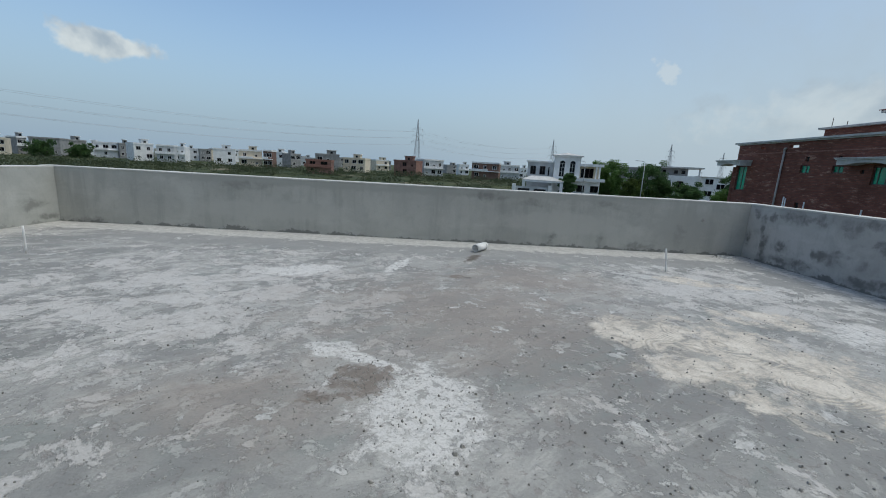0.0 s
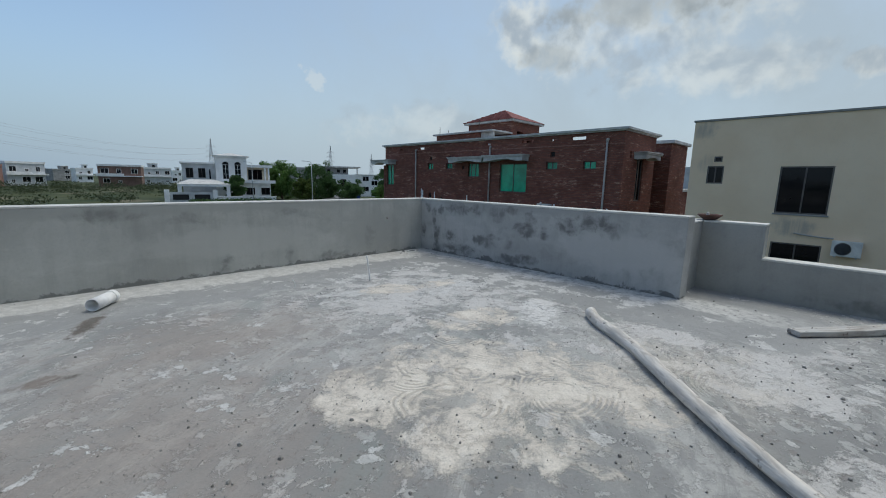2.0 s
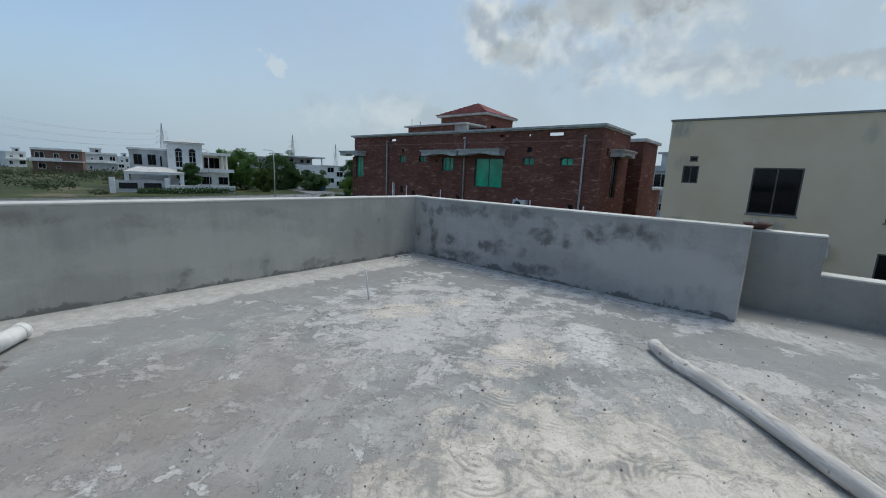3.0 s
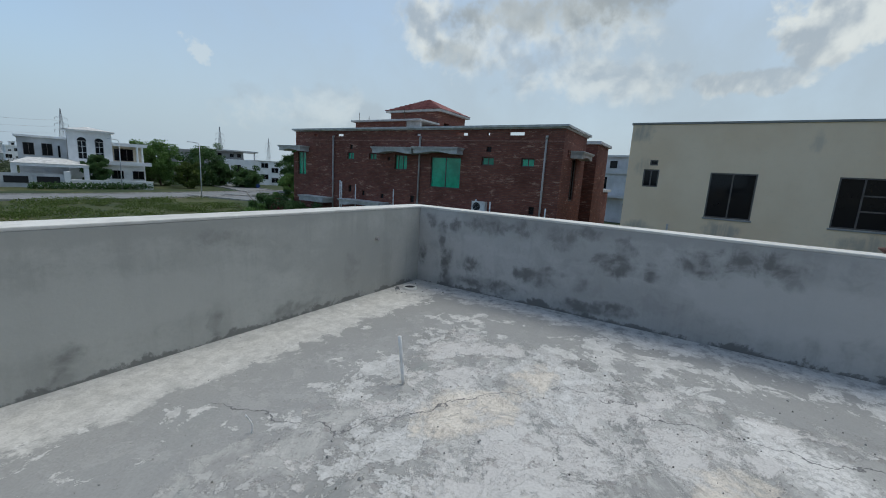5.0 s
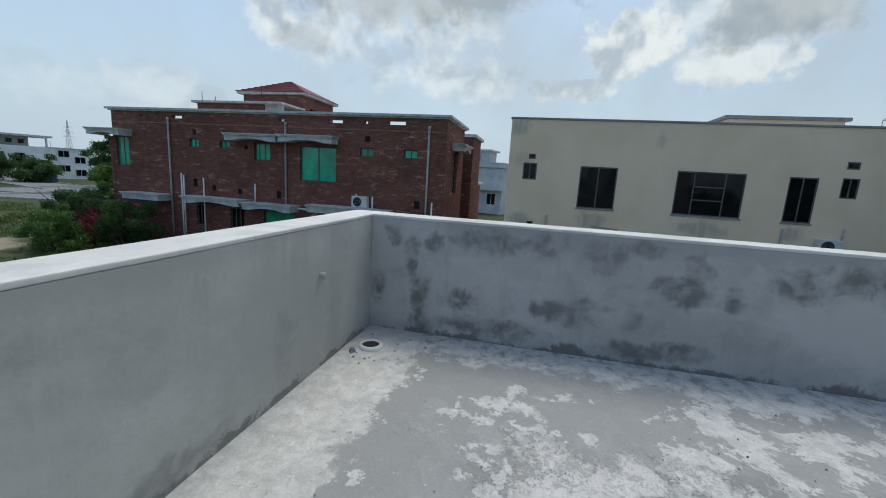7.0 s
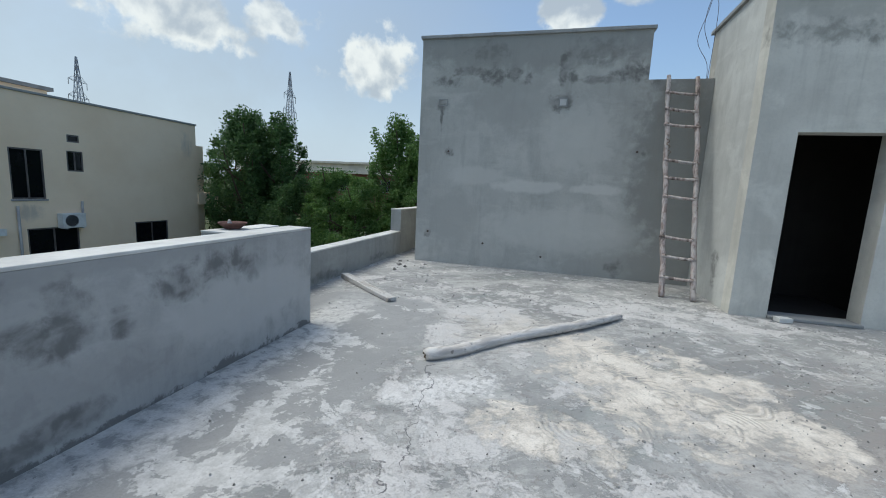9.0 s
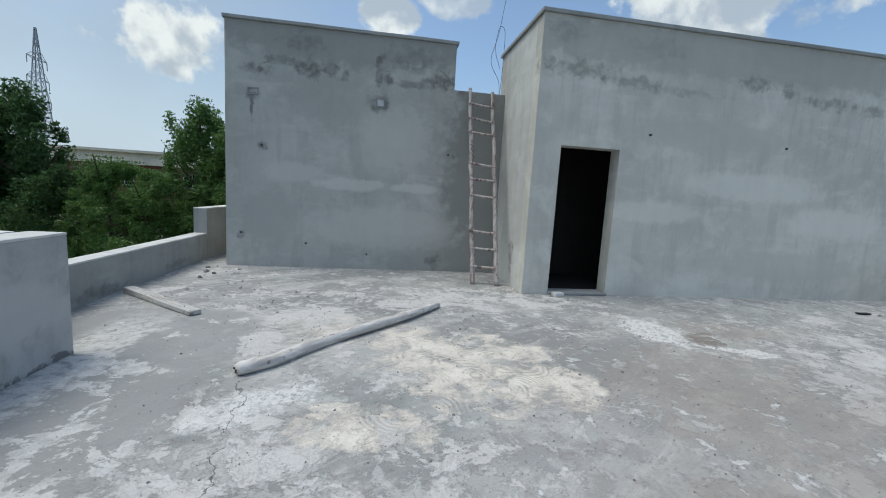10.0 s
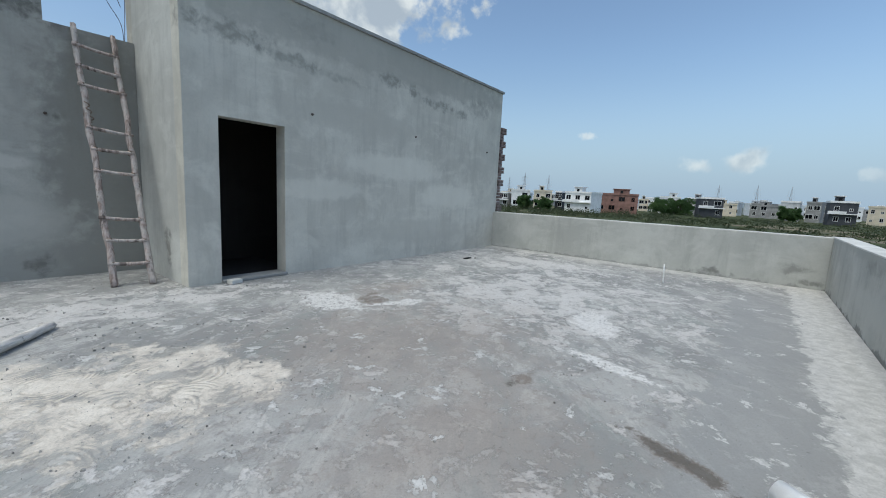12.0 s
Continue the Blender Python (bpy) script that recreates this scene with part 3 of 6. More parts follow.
def cream_material():
    m, t = material("cream_rendered_wall", 0.9)
    wob = t.noise(t.pos, 1.6, 7, 0.68, 0.2)
    col = t.mix(t.ramp(t.noise(t.pos, 0.5, 5, 0.6), 0.3, 0.7), (0.83, 0.645, 0.455), (0.90, 0.725, 0.535))
    col = t.mix(t.math("MULTIPLY", t.ramp(t.noise(t.pos, 8.0, 5, 0.6), 0.5, 0.8), 0.1), col, (0.33, 0.30, 0.25))
    runs = t.noise(t.mapped(t.pos, size=(1, 0.35, 3.0)), 2.2, 5, 0.65)
    for y, z, half, tall, k in ((6.7, 3.7, 0.7, 0.6, 0.55), (6.4, 2.2, 0.6, 0.6, 0.35), (6.4, -0.6, 0.9, 0.5, 0.6), (3.1, -0.4, 0.9, 0.5, 0.6), (-1.5, -0.4, 1.5, 0.5, 0.55), (-5.0, -0.3, 0.5, 0.45, 0.5), (0.6, 3.4, 0.3, 0.5, 0.3), (-12, 3, 0.5, 0.8, 0.4)):
        col = t.mix(t.math("MULTIPLY", t.both(t.blob(t.pos, wob, (22.7, y, z), (60, half, tall), ragged=0.9, soft=0.8), t.ramp(runs, 0.3, 0.6, 0.4, 1.0)), k), col, (0.30, 0.29, 0.27))
    finish(t, col, t.noise(t.pos, 30.0, 4), 0.25, 0.006)
    return m


M_CREAM = cream_material()


def leaf_material(name, a, b):
    m, t = material(name, 0.55, 0.0, 0.35)
    isl = t.node("ShaderNodeNewGeometry").outputs["Random Per Island"]
    col = t.mix(isl, a, b)
    finish(t, t.mix(t.math("MULTIPLY", t.ramp(t.noise(t.pos, 0.8, 3), 0.4, 0.7), 0.5), col, [c * 0.55 for c in a]))
    t.p.inputs["Transmission Weight"].default_value = 0.0
    thin = t.node("ShaderNodeBsdfTranslucent", {"Color": col})
    add = t.node("ShaderNodeMixShader", {0: 0.4, 1: t.p.outputs[0], 2: thin.outputs[0]})
    out = [n for n in t.nt.nodes if n.type == "OUTPUT_MATERIAL"][0]
    t.nt.links.new(add.outputs[0], out.inputs[0])
    return m


M_LEAF = leaf_material("broad_green_leaves", (0.075, 0.16, 0.04), (0.165, 0.28, 0.08))
M_LEAFDARK = leaf_material("dark_green_leaves", (0.045, 0.10, 0.034), (0.11, 0.20, 0.065))
M_LEAFLIGHT = leaf_material("young_green_leaves", (0.065, 0.11, 0.022), (0.14, 0.19, 0.05))
M_SCRUB = leaf_material("dull_olive_scrub", (0.04, 0.06, 0.028), (0.085, 0.10, 0.048))
M_FLOWER = leaf_material("magenta_bracts", (0.25, 0.02, 0.05), (0.34, 0.05, 0.09))


def ground_material():
    m, t = material("rough_grassland", 0.95)
    p = t.pos
    big, mid, fine = t.noise(p, 0.018, 5, 0.6), t.noise(p, 0.13, 7, 0.65, 0.4), t.noise(p, 1.6, 6, 0.65)
    col = t.mix(t.ramp(mid, 0.35, 0.65), (0.03, 0.05, 0.018), (0.085, 0.092, 0.034))
    col = t.mix(t.math("MULTIPLY", t.ramp(fine, 0.4, 0.7), 0.6), col, (0.02, 0.034, 0.013))
    bare = t.ramp(t.math("ADD", t.math("MULTIPLY", big, 0.5), t.math("MULTIPLY", t.noise(p, 0.06, 6, 0.65, 0.3), 0.5)), 0.54, 0.6)
    col = t.mix(t.math("MULTIPLY", bare, 0.75), col, (0.24, 0.20, 0.145))
    wob = t.noise(p, 0.5, 6, 0.65)
    col = t.mix(t.blob(p, wob, (16.5, 33, 0), (3.6, 2.6, 60), ragged=1.0, soft=0.6), col, (0.28, 0.235, 0.17))
    finish(t, col, fine, 0.8, 0.08)
    return m


M_GROUND = ground_material()


# ---- building helpers ----
def thing(name, label, category, at=(0, 0, 0), yaw=0.0, group="", kind=""):
    ob = new(name)
    ob.matrix_world = pose(*at, 0, 0, yaw)
    return tagged(ob, label, category, group, kind)


def part(name, bm, mat, parent=None, label="", smooth=False):
    """Links a bmesh as one mesh object under a thing or a part."""
    me = bpy.data.meshes.new(name)
    bm.to_mesh(me)
    bm.free()
    for m in mat if isinstance(mat, (list, tuple)) else (mat,):
        me.materials.append(m)
    if smooth:
        for f in me.polygons:
            f.use_smooth = True
    ob = new(name, me)
    ob.parent = parent
    return tagged(ob, label)


def bx(bm, x0, x1, y0, y1, z0, z1, mat=0):
    vs = [bm.verts.new((x, y, z)) for z in (z0, z1) for y in (y0, y1) for x in (x0, x1)]
    for q in ((0, 2, 3, 1), (4, 5, 7, 6), (0, 1, 5, 4), (2, 6, 7, 3), (0, 4, 6, 2), (1, 3, 7, 5)):
        bm.faces.new([vs[i] for i in q]).material_index = mat


def box(x0, x1, y0, y1, z0, z1, bevel=0.0):
    bm = bmesh.new()
    bx(bm, x0, x1, y0, y1, z0, z1)
    if bevel:
        bmesh.ops.bevel(bm, geom=bm.edges[:], offset=bevel, segments=2, affect="EDGES", profile=0.6)
    return bm


def hand_made(bm, step=0.22, amount=0.004):
    """Cuts a mesh finely along its length and makes its faces a little uneven."""
    for axis in range(3):
        lo, hi = min(v.co[axis] for v in bm.verts), max(v.co[axis] for v in bm.verts)
        k = int((hi - lo) / step)
        for i in range(1, k):
            c, n = Vector((0, 0, 0)), Vector((0, 0, 0))
            c[axis], n[axis] = lo + (hi - lo) * i / k, 1
            bmesh.ops.bisect_plane(bm, geom=bm.verts[:] + bm.edges[:] + bm.faces[:], plane_co=c, plane_no=n)
    for v in bm.verts:
        v.co += noise.noise_vector(v.co * 1.7) * amount + noise.noise_vector(v.co * 6.0) * amount * 0.4
    return bm


def panel(bm, u0, u1, z0, z1, holes, y0, y1, m=None):
    """A wall from u0 to u1 with thickness y0..y1 and holes (u0, u1, z0, z1) that go through it, turned by m."""
    us = sorted({u0, u1, *[h[0] for h in holes], *[h[1] for h in holes]})
    zs = sorted({z0, z1, *[h[2] for h in holes], *[h[3] for h in holes]})
    us, zs = [u for u in us if u0 <= u <= u1], [z for z in zs if z0 <= z <= z1]
    start = len(bm.verts)

    def solid(i, k):
        if not (0 <= i < len(us) - 1 and 0 <= k < len(zs) - 1):
            return False
        u, z = (us[i] + us[i + 1]) / 2, (zs[k] + zs[k + 1]) / 2
        return not any(h[0] < u < h[1] and h[2] < z < h[3] for h in holes)

    made = []

    def quad(*ps):
        vs = [bm.verts.new(p) for p in ps]
        made.extend(vs)
        bm.faces.new(vs)

    for i in range(len(us) - 1):
        for k in range(len(zs) - 1):
            if not solid(i, k):
                continue
            a, b, c, d = us[i], us[i + 1], zs[k], zs[k + 1]
            quad((a, y0, c), (b, y0, c), (b, y0, d), (a, y0, d))
            quad((b, y1, c), (a, y1, c), (a, y1, d), (b, y1, d))
            if not solid(i - 1, k):
                quad((a, y1, c), (a, y0, c), (a, y0, d), (a, y1, d))
            if not solid(i + 1, k):
                quad((b, y0, c), (b, y1, c), (b, y1, d), (b, y0, d))
            if not solid(i, k - 1):
                quad((a, y1, c), (b, y1, c), (b, y0, c), (a, y0, c))
            if not solid(i, k + 1):
                quad((a, y0, d), (b, y0, d), (b, y1, d), (a, y1, d))
    if m is not None:
        bmesh.ops.transform(bm, matrix=m, verts=made)
    bmesh.ops.remove_doubles(bm, verts=made, dist=0.0005)


def tube(points, radii, sides=10, caps=True):
    """A round bar through points."""
    bm = bmesh.new()
    tube_into(bm, points, radii, sides, caps)
    return bm


def tube_into(bm, points, radii, sides=10, caps=True, wobble=0.0):
    pts = [Vector(p) for p in points]
    rings, side = [], None
    for i, p in enumerate(pts):
        d = (pts[min(i + 1, len(pts) - 1)] - pts[max(i - 1, 0)]).normalized()
        if side is None:
            side = d.orthogonal().normalized()
        side = (side - d * side.dot(d)).normalized()
        up = d.cross(side)
        r = radii[i] if isinstance(radii, (list, tuple)) else radii
        ring = []
        for k in range(sides):
            t = 2 * math.pi * k / sides
            rr = r * (1 + wobble * noise.noise(p * 5 + side * math.cos(t) + up * math.sin(t)))
            ring.append(bm.verts.new(p + (side * math.cos(t) + up * math.sin(t)) * rr))
        rings.append(ring)
    for a, b in zip(rings, rings[1:]):
        for k in range(sides):
            bm.faces.new((a[k], a[(k + 1) % sides], b[(k + 1) % sides], b[k]))
    if caps:
        bm.faces.new(rings[0][::-1]), bm.faces.new(rings[-1])


def curve_points(ctrl, n):
    """A smooth line (Catmull-Rom) through control points."""
    c = [Vector(p) for p in ctrl]
    c = [c[0] * 2 - c[1], *c, c[-1] * 2 - c[-2]]
    out = []
    for i in range(n + 1):
        s = i / n * (len(c) - 3)
        k = min(int(s), len(c) - 4)
        t = s - k
        p0, p1, p2, p3 = c[k:k + 4]
        out.append(0.5 * (2 * p1 + (p2 - p0) * t + (2 * p0 - 5 * p1 + 4 * p2 - p3) * t * t + (3 * p1 - p0 - 3 * p2 + p3) * t ** 3))
    return out


# ---- the roof terrace ----
GROUND = -3.6
NY, EX, WX, T = 6.812, 5.705, -5.49, 0.23        # inner faces of the parapets and their thickness
PARAPET = 0.886


def terrace_floor():
    nx, ny = 220, 180
    x0, x1, y0, y1 = WX - 0.12, 6.5, -2.6, NY + 0.12
    bm = bmesh.new()
    grid = []
    for j in range(ny + 1):
        row = []
        for i in range(nx + 1):
            x, y = x0 + (x1 - x0) * i / nx, y0 + (y1 - y0) * j / ny
            v = Vector((x, y, 0))
            z = 0.004 * noise.noise(v * 0.9) + 0.003 * noise.noise(v * 3.1) + 0.0022 * noise.noise(v * 9.0)
            near = min(NY - y, x - WX, EX - x if y > 2.66 else 9)
            if x < 1.29 and y < 0.28:
                z -= 0.05
            z += 0.008 * max(0.0, 1 - near / (0.42 + 0.15 * noise.noise(v * 2.3))) ** 0.7 if near < 0.5 else 0
            row.append(bm.verts.new((x, y, z - 0.003)))
        grid.append(row)
    for j in range(ny):
        for i in range(nx):
            if grid[j + 1][i + 1].co.x < 1.29 and grid[j + 1][i + 1].co.y < 0.27:
                continue
            bm.faces.new((grid[j][i], grid[j][i + 1], grid[j + 1][i + 1], grid[j + 1][i]))
    floor = part("floor", bm, M_FLOOR, smooth=True)
    return tagged(floor, "worn grey cement roof floor with pale patches, sandy render and brown stains", "floor", kind="structure")


def parapet(name, label, x0, x1, y0, y1, z, mat, along):
    wall = part(name, hand_made(box(x0, x1, y0, y1, -0.05, z - 0.02, 0.006)), mat, smooth=False)
    tagged(wall, label, "parapet", kind="structure")
    # thin cap in the lighter cement, so the top reads as skylit
    bm = hand_made(box(x0 - 0.002, x1 + 0.002, y0 - 0.002, y1 + 0.002, z - 0.02, z, 0.006), 0.18, 0.003)
    part("coping", bm, M_COPING, wall, "smooth cement top of the parapet, coloured pale for skylight")
    return wall


terrace_floor()
bm = bmesh.new()
bx(bm, WX - T, 6.68, 0.27, NY + T, -0.32, -0.06)
bx(bm, 1.30, 6.68, -6.4, 0.268, -0.32, -0.06)
bx(bm, WX - T, 1.298, -6.4, -1.10, -0.32, -0.06)
slab = part("floor_slab", bm, M_SLAB)
tagged(slab, "grey concrete roof slab under the terrace", "slab", kind="structure")
parapet("wall_north", "raw grey cement parapet wall, its top paled for skylight", WX - T, EX + T, NY, NY + T, PARAPET, M_NORTH, "x")
parapet("wall_east", "damp-blotched grey cement parapet wall", EX, EX + T, 2.66, NY, PARAPET, M_EAST, "y")
parapet("wall_west", "plain grey cement parapet wall", WX - T, WX, 0.5, NY, 0.875, M_WEST, "y")
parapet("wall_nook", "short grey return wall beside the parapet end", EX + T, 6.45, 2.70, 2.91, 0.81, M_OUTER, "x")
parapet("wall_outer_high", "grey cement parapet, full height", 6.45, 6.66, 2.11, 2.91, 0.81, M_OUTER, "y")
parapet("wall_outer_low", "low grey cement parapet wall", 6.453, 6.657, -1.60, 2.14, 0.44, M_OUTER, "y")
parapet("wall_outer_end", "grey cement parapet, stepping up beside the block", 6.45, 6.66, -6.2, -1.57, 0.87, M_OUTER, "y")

# lower storey of the house under the terrace
body = bmesh.new()
panel(body, WX - T, 6.68, GROUND, -0.32, [], NY, NY + T)
panel(body, WX - T, 6.68, GROUND, -0.32, [], -6.4, -6.2)
bx(body, WX - T, WX, -6.2, NY, GROUND, -0.32)
bx(body, 6.47, 6.68, -6.2, NY, GROUND, -0.32)
tagged(part("wall_lower_storey", body, M_SLAB), "grey cement outer walls of the storey below", "wall", kind="structure")

# ---- the two roof blocks ----
TOP = 3.76
DX0, DX1, DTOP = 0.24, 1.125, 2.09          # doorway
block_r = thing("stair_block", "grey plastered stair-head room with an open doorway and a slab roof", "building", kind="structure")
bm = bmesh.new()
panel(bm, -5.585, 1.515, -0.04, TOP, [(DX0, DX1, -0.04, DTOP)], 0.27, 0.495)
part("wall_front", hand_made(bm, 0.35, 0.003), M_BLOCK_R, block_r)
part("wall_side", hand_made(box(1.285, 1.513, -1.10, 0.272, -0.04, TOP), 0.35, 0.003), M_SIDE, block_r, "lighter plastered side wall with a damp streak")
part("wall_back", hand_made(box(-5.585, 1.513, -1.33, -1.10, -0.04, TOP), 0.5, 0.003), M_BLOCK_R, block_r)
part("wall_side", box(-5.585, -5.36, -1.10, 0.27, -0.04, TOP), M_BLOCK_R, block_r)
# lining, landing and steps carry the room's darkness in their colour
part("lining", box(-5.358, 1.283, -1.098, -1.08, -2.5, TOP - 0.002), M_INSIDE, block_r, "unplastered inner wall coloured near-black for the unlit room")
part("lining", box(1.262, 1.283, -1.078, 0.268, -2.5, TOP - 0.002), M_INSIDE, block_r, "unplastered inner wall coloured near-black for the unlit room")
part("roof_slab", hand_made(box(-5.62, 1.55, -1.37, 0.53, TOP, TOP + 0.05, 0.008), 0.4, 0.004), M_SLAB, block_r, "thin overhanging concrete roof slab")
part("threshold", hand_made(box(DX0 + 0.003, DX1 - 0.003, 0.28, 0.56, 0.0, 0.035, 0.006), 0.1, 0.004), M_SLAB, block_r, "rough cement door sill")
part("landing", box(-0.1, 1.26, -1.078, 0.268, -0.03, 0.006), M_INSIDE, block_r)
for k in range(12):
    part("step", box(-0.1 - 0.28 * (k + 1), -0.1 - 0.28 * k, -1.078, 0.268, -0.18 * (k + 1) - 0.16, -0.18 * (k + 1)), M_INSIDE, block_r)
rear = bmesh.new()
bx(rear, -5.585, 1.51, -6.2, -1.34, -0.04, 3.0)
tagged(part("wall_rear_storey", rear, M_SLAB), "plain grey storey behind the stair block", "wall", kind="structure")

block_l = thing("tank_block", "tall plain grey plastered block with damp marks and a slab roof", "building", kind="structure")
bm = bmesh.new()
panel(bm, 1.516, 5.955, -0.04, TOP + 0.01, [(1.516, 2.395, 3.06, TOP + 0.01)], -1.26, -1.032)
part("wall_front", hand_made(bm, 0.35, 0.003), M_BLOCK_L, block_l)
part("wall_side", hand_made(box(5.73, 5.955, -6.2, -1.26, -0.04, TOP + 0.01), 0.4, 0.003), M_BLOCK_L, block_l)
part("wall_side", box(2.395, 2.62, -6.2, -1.26, -0.04, TOP + 0.01), M_BLOCK_L, block_l)
part("wall_back", box(2.62, 5.73, -6.2, -6.0, -0.04, TOP + 0.01), M_BLOCK_L, block_l)
part("roof_slab", hand_made(box(2.36, 5.985, -6.24, -1.0, TOP + 0.01, TOP + 0.06, 0.008), 0.4, 0.004), M_SLAB, block_l, "thin overhanging concrete roof slab")
tagged(part("link_roof", box(1.52, 2.39, -6.2, -1.262, 2.9, 3.03), M_SLAB), "flat concrete roof between the two blocks", "roof", kind="structure")

# electric box holes and bolt holes in the plaster
sq = thing("switch_box", "empty square switch box set in the plaster", "electric box", (3.595, -1.032, 2.74))
bm = bmesh.new()
panel(bm, -0.07, 0.07, -0.07, 0.07, [(-0.05, 0.05, -0.05, 0.05)], -0.02, 0.012)
part("rim", bm, M_SLAB, sq)
part("back", box(-0.05, 0.05, -0.018, 0.004, -0.05, 0.05), M_COPING, sq, "pale cement fill")
sq2 = thing("switch_box", "half-filled square switch box recess in plaster", "electric box", (5.55, -1.032, 2.74))
bm = bmesh.new()
panel(bm, -0.08, 0.08, -0.05, 0.06, [(-0.065, 0.065, -0.035, 0.045)], -0.02, 0.008)
part("rim", bm, M_SLAB, sq2)
for x, y, z in ((-0.195, 0.495, 2.33), (-2.46, 0.495, 2.31), (-5.0, 0.495, 2.29), (5.42, -1.032, 1.94), (5.73, -1.032, 0.54), (2.44, -1.032, 2.0), (3.74, -1.032, 0.25), (4.73, -1.032, 0.4)):
    hole = part("pipe_stub", tube([(x, y - 0.02, z), (x, y + 0.02, z)], [0.02, 0.016], 10), M_RUST)
    tagged(hole, "short dark conduit stub in the plastered wall", "conduit", group="conduit stubs")
spout = part("pipe_stub", tube([(4.96, 6.82, 0.58), (4.96, 6.775, 0.578)], [0.022, 0.02], 10), M_PVCOLD)
tagged(spout, "short grey pipe stub in the parapet", "conduit", group="conduit stubs")

# ---- things on the terrace ----


def ladder():
    lad = thing("ladder", "home-made wooden pole ladder leaning against the link wall", "ladder", (0, 0, 0))
    feet, tops = ((2.106, -0.045, 0.0), (1.745, 0.045, 0.0)), ((2.135, -0.995, 3.10), (1.755, -0.99, 3.07))
    rng = random.Random(4)
    rails = []
    for f, tp in zip(feet, tops):
        f, tp = Vector(f), Vector(tp)
        pts = [f.lerp(tp, i / 14) + Vector((rng.uniform(-1, 1), rng.uniform(-1, 1) * 0.5, 0)) * (0.011 if 0 < i < 14 else 0) for i in range(15)]
        pts = curve_points(pts, 42)
        rails.append(pts)
        bm = bmesh.new()
        tube_into(bm, pts, [0.037 - 0.007 * i / 42 + 0.004 * (i % 7 == 3) + 0.002 * math.sin(i * 1.9) for i in range(43)], 9, True, 0.12)
        part("pole", bm, M_POLE, lad, smooth=True)
    for s in (0.918, 0.838, 0.763, 0.60, 0.518, 0.436, 0.258, 0.174, 0.086):
        k = s * 42
        i = min(int(k), 41)
        a, b = [r[i].lerp(r[i + 1], k - i) + Vector((0, 0.028, 0)) for r in rails]
        b = b + Vector((0, 0, rng.uniform(-0.03, 0.01)))
        d = (b - a).normalized()
        a, b = a - d * rng.uniform(0.02, 0.05), b + d * rng.uniform(0.02, 0.05)
        mid = (a + b) / 2 + Vector((0, 0, -0.008))
        bm = bmesh.new()
        tube_into(bm, curve_points([a, mid, b], 8), [0.019 + 0.003 * rng.random() for _ in range(9)], 8, True, 0.15)
        rung = part("rung", bm, M_POLE, lad, smooth=True)
        for q in (a + d * 0.045, b - d * 0.045):
            bm = bmesh.new()
            turns = [q + Vector((math.cos(t * 2.1) * 0.012, -0.026 + math.sin(t * 2.1) * 0.05, math.cos(t * 1.05) * 0.03)) for t in range(13)]
            tube_into(bm, turns, 0.009, 5)
            part("rope_lashing", bm, M_ROPE, rung, smooth=True)
    # a longer tangle of rope hanging on one pole
    q = rails[0][28]
    loops = [q + Vector((0.02 * math.cos(t) - 0.006 * t * 0.4, 0.035 + 0.015 * math.sin(t), 0.09 - 0.012 * t)) for t in np.linspace(0, 20, 50)]
    part("rope_tangle", tube(loops, 0.007, 5), M_ROPE, lad, "tangled end of old rope", smooth=True)
    return lad


def old_log():
    ctrl = [(2.83, 1.29, 0), (3.07, 1.61, 0), (3.37, 1.945, 0), (3.70, 2.255, 0), (3.95, 2.49, 0), (4.13, 2.71, 0), (4.29, 2.915, 0), (4.47, 3.06, 0)]
    d = Vector(ctrl[-1]) - Vector(ctrl[0])
    n = 46
    rad = [(0.037 + 0.011 * min(1, i / 26)) * (1 + 0.08 * noise.noise(Vector((i * 0.35, 3, 1)))) for i in range(n + 1)]
    rad[0] *= 0.82
    rad[n] *= 0.8
    for i in (11, 20, 36):
        rad[i] *= 1.09
    pts = [p + Vector((0, 0, r * 0.95 + 0.012 * math.sin(i * 0.14))) for i, (p, r) in enumerate(zip(curve_points(ctrl, n), rad))]
    o = pts[n // 2].copy()
    bm = bmesh.new()
    tube_into(bm, [p - o for p in pts], rad, 16, True, 0.10)
    yaw = math.degrees(math.atan2(d.y, d.x))
    bmesh.ops.rotate(bm, verts=bm.verts, cent=(0, 0, 0), matrix=Matrix.Rotation(-radians(yaw), 3, "Z"))
    log = thing("log", "long crooked log dusted with cement lying on the floor", "log", tuple(o), yaw)
    part("trunk", bm, M_LOG, log, smooth=True)
    for s, turn in ((0.24, 60), (0.78, 110)):
        i = int(s * n)
        p = Matrix.Rotation(-radians(yaw), 3, "Z") @ (pts[i] - o)
        out = Vector((0.1, -math.cos(radians(turn)), math.sin(radians(turn))))
        part("knot", tube([p + out * rad[i] * 0.8, p + out * (rad[i] + 0.003)], [0.02, 0.012], 10), M_PLANK, log, "flat worn knot", smooth=True)
    # split, darkened butt end
    ends = Matrix.Rotation(-radians(yaw), 3, "Z")
    tip, back = ends @ (pts[n] - o), ends @ (pts[n - 2] - o)
    axis = (tip - back).normalized()
    side = axis.cross(Vector((0, 0, 1))).normalized()
    for k, (du, dz) in enumerate(((0.012, 0.012), (-0.014, 0.004), (0.002, -0.016))):
        c = tip + side * du + Vector((0, 0, dz))
        part("split", tube([c - axis * 0.03, c + axis * (0.012 - 0.003 * k)], [0.012, 0.007], 7), M_BARK, log, "dark splintered end grain", smooth=True)
    return log


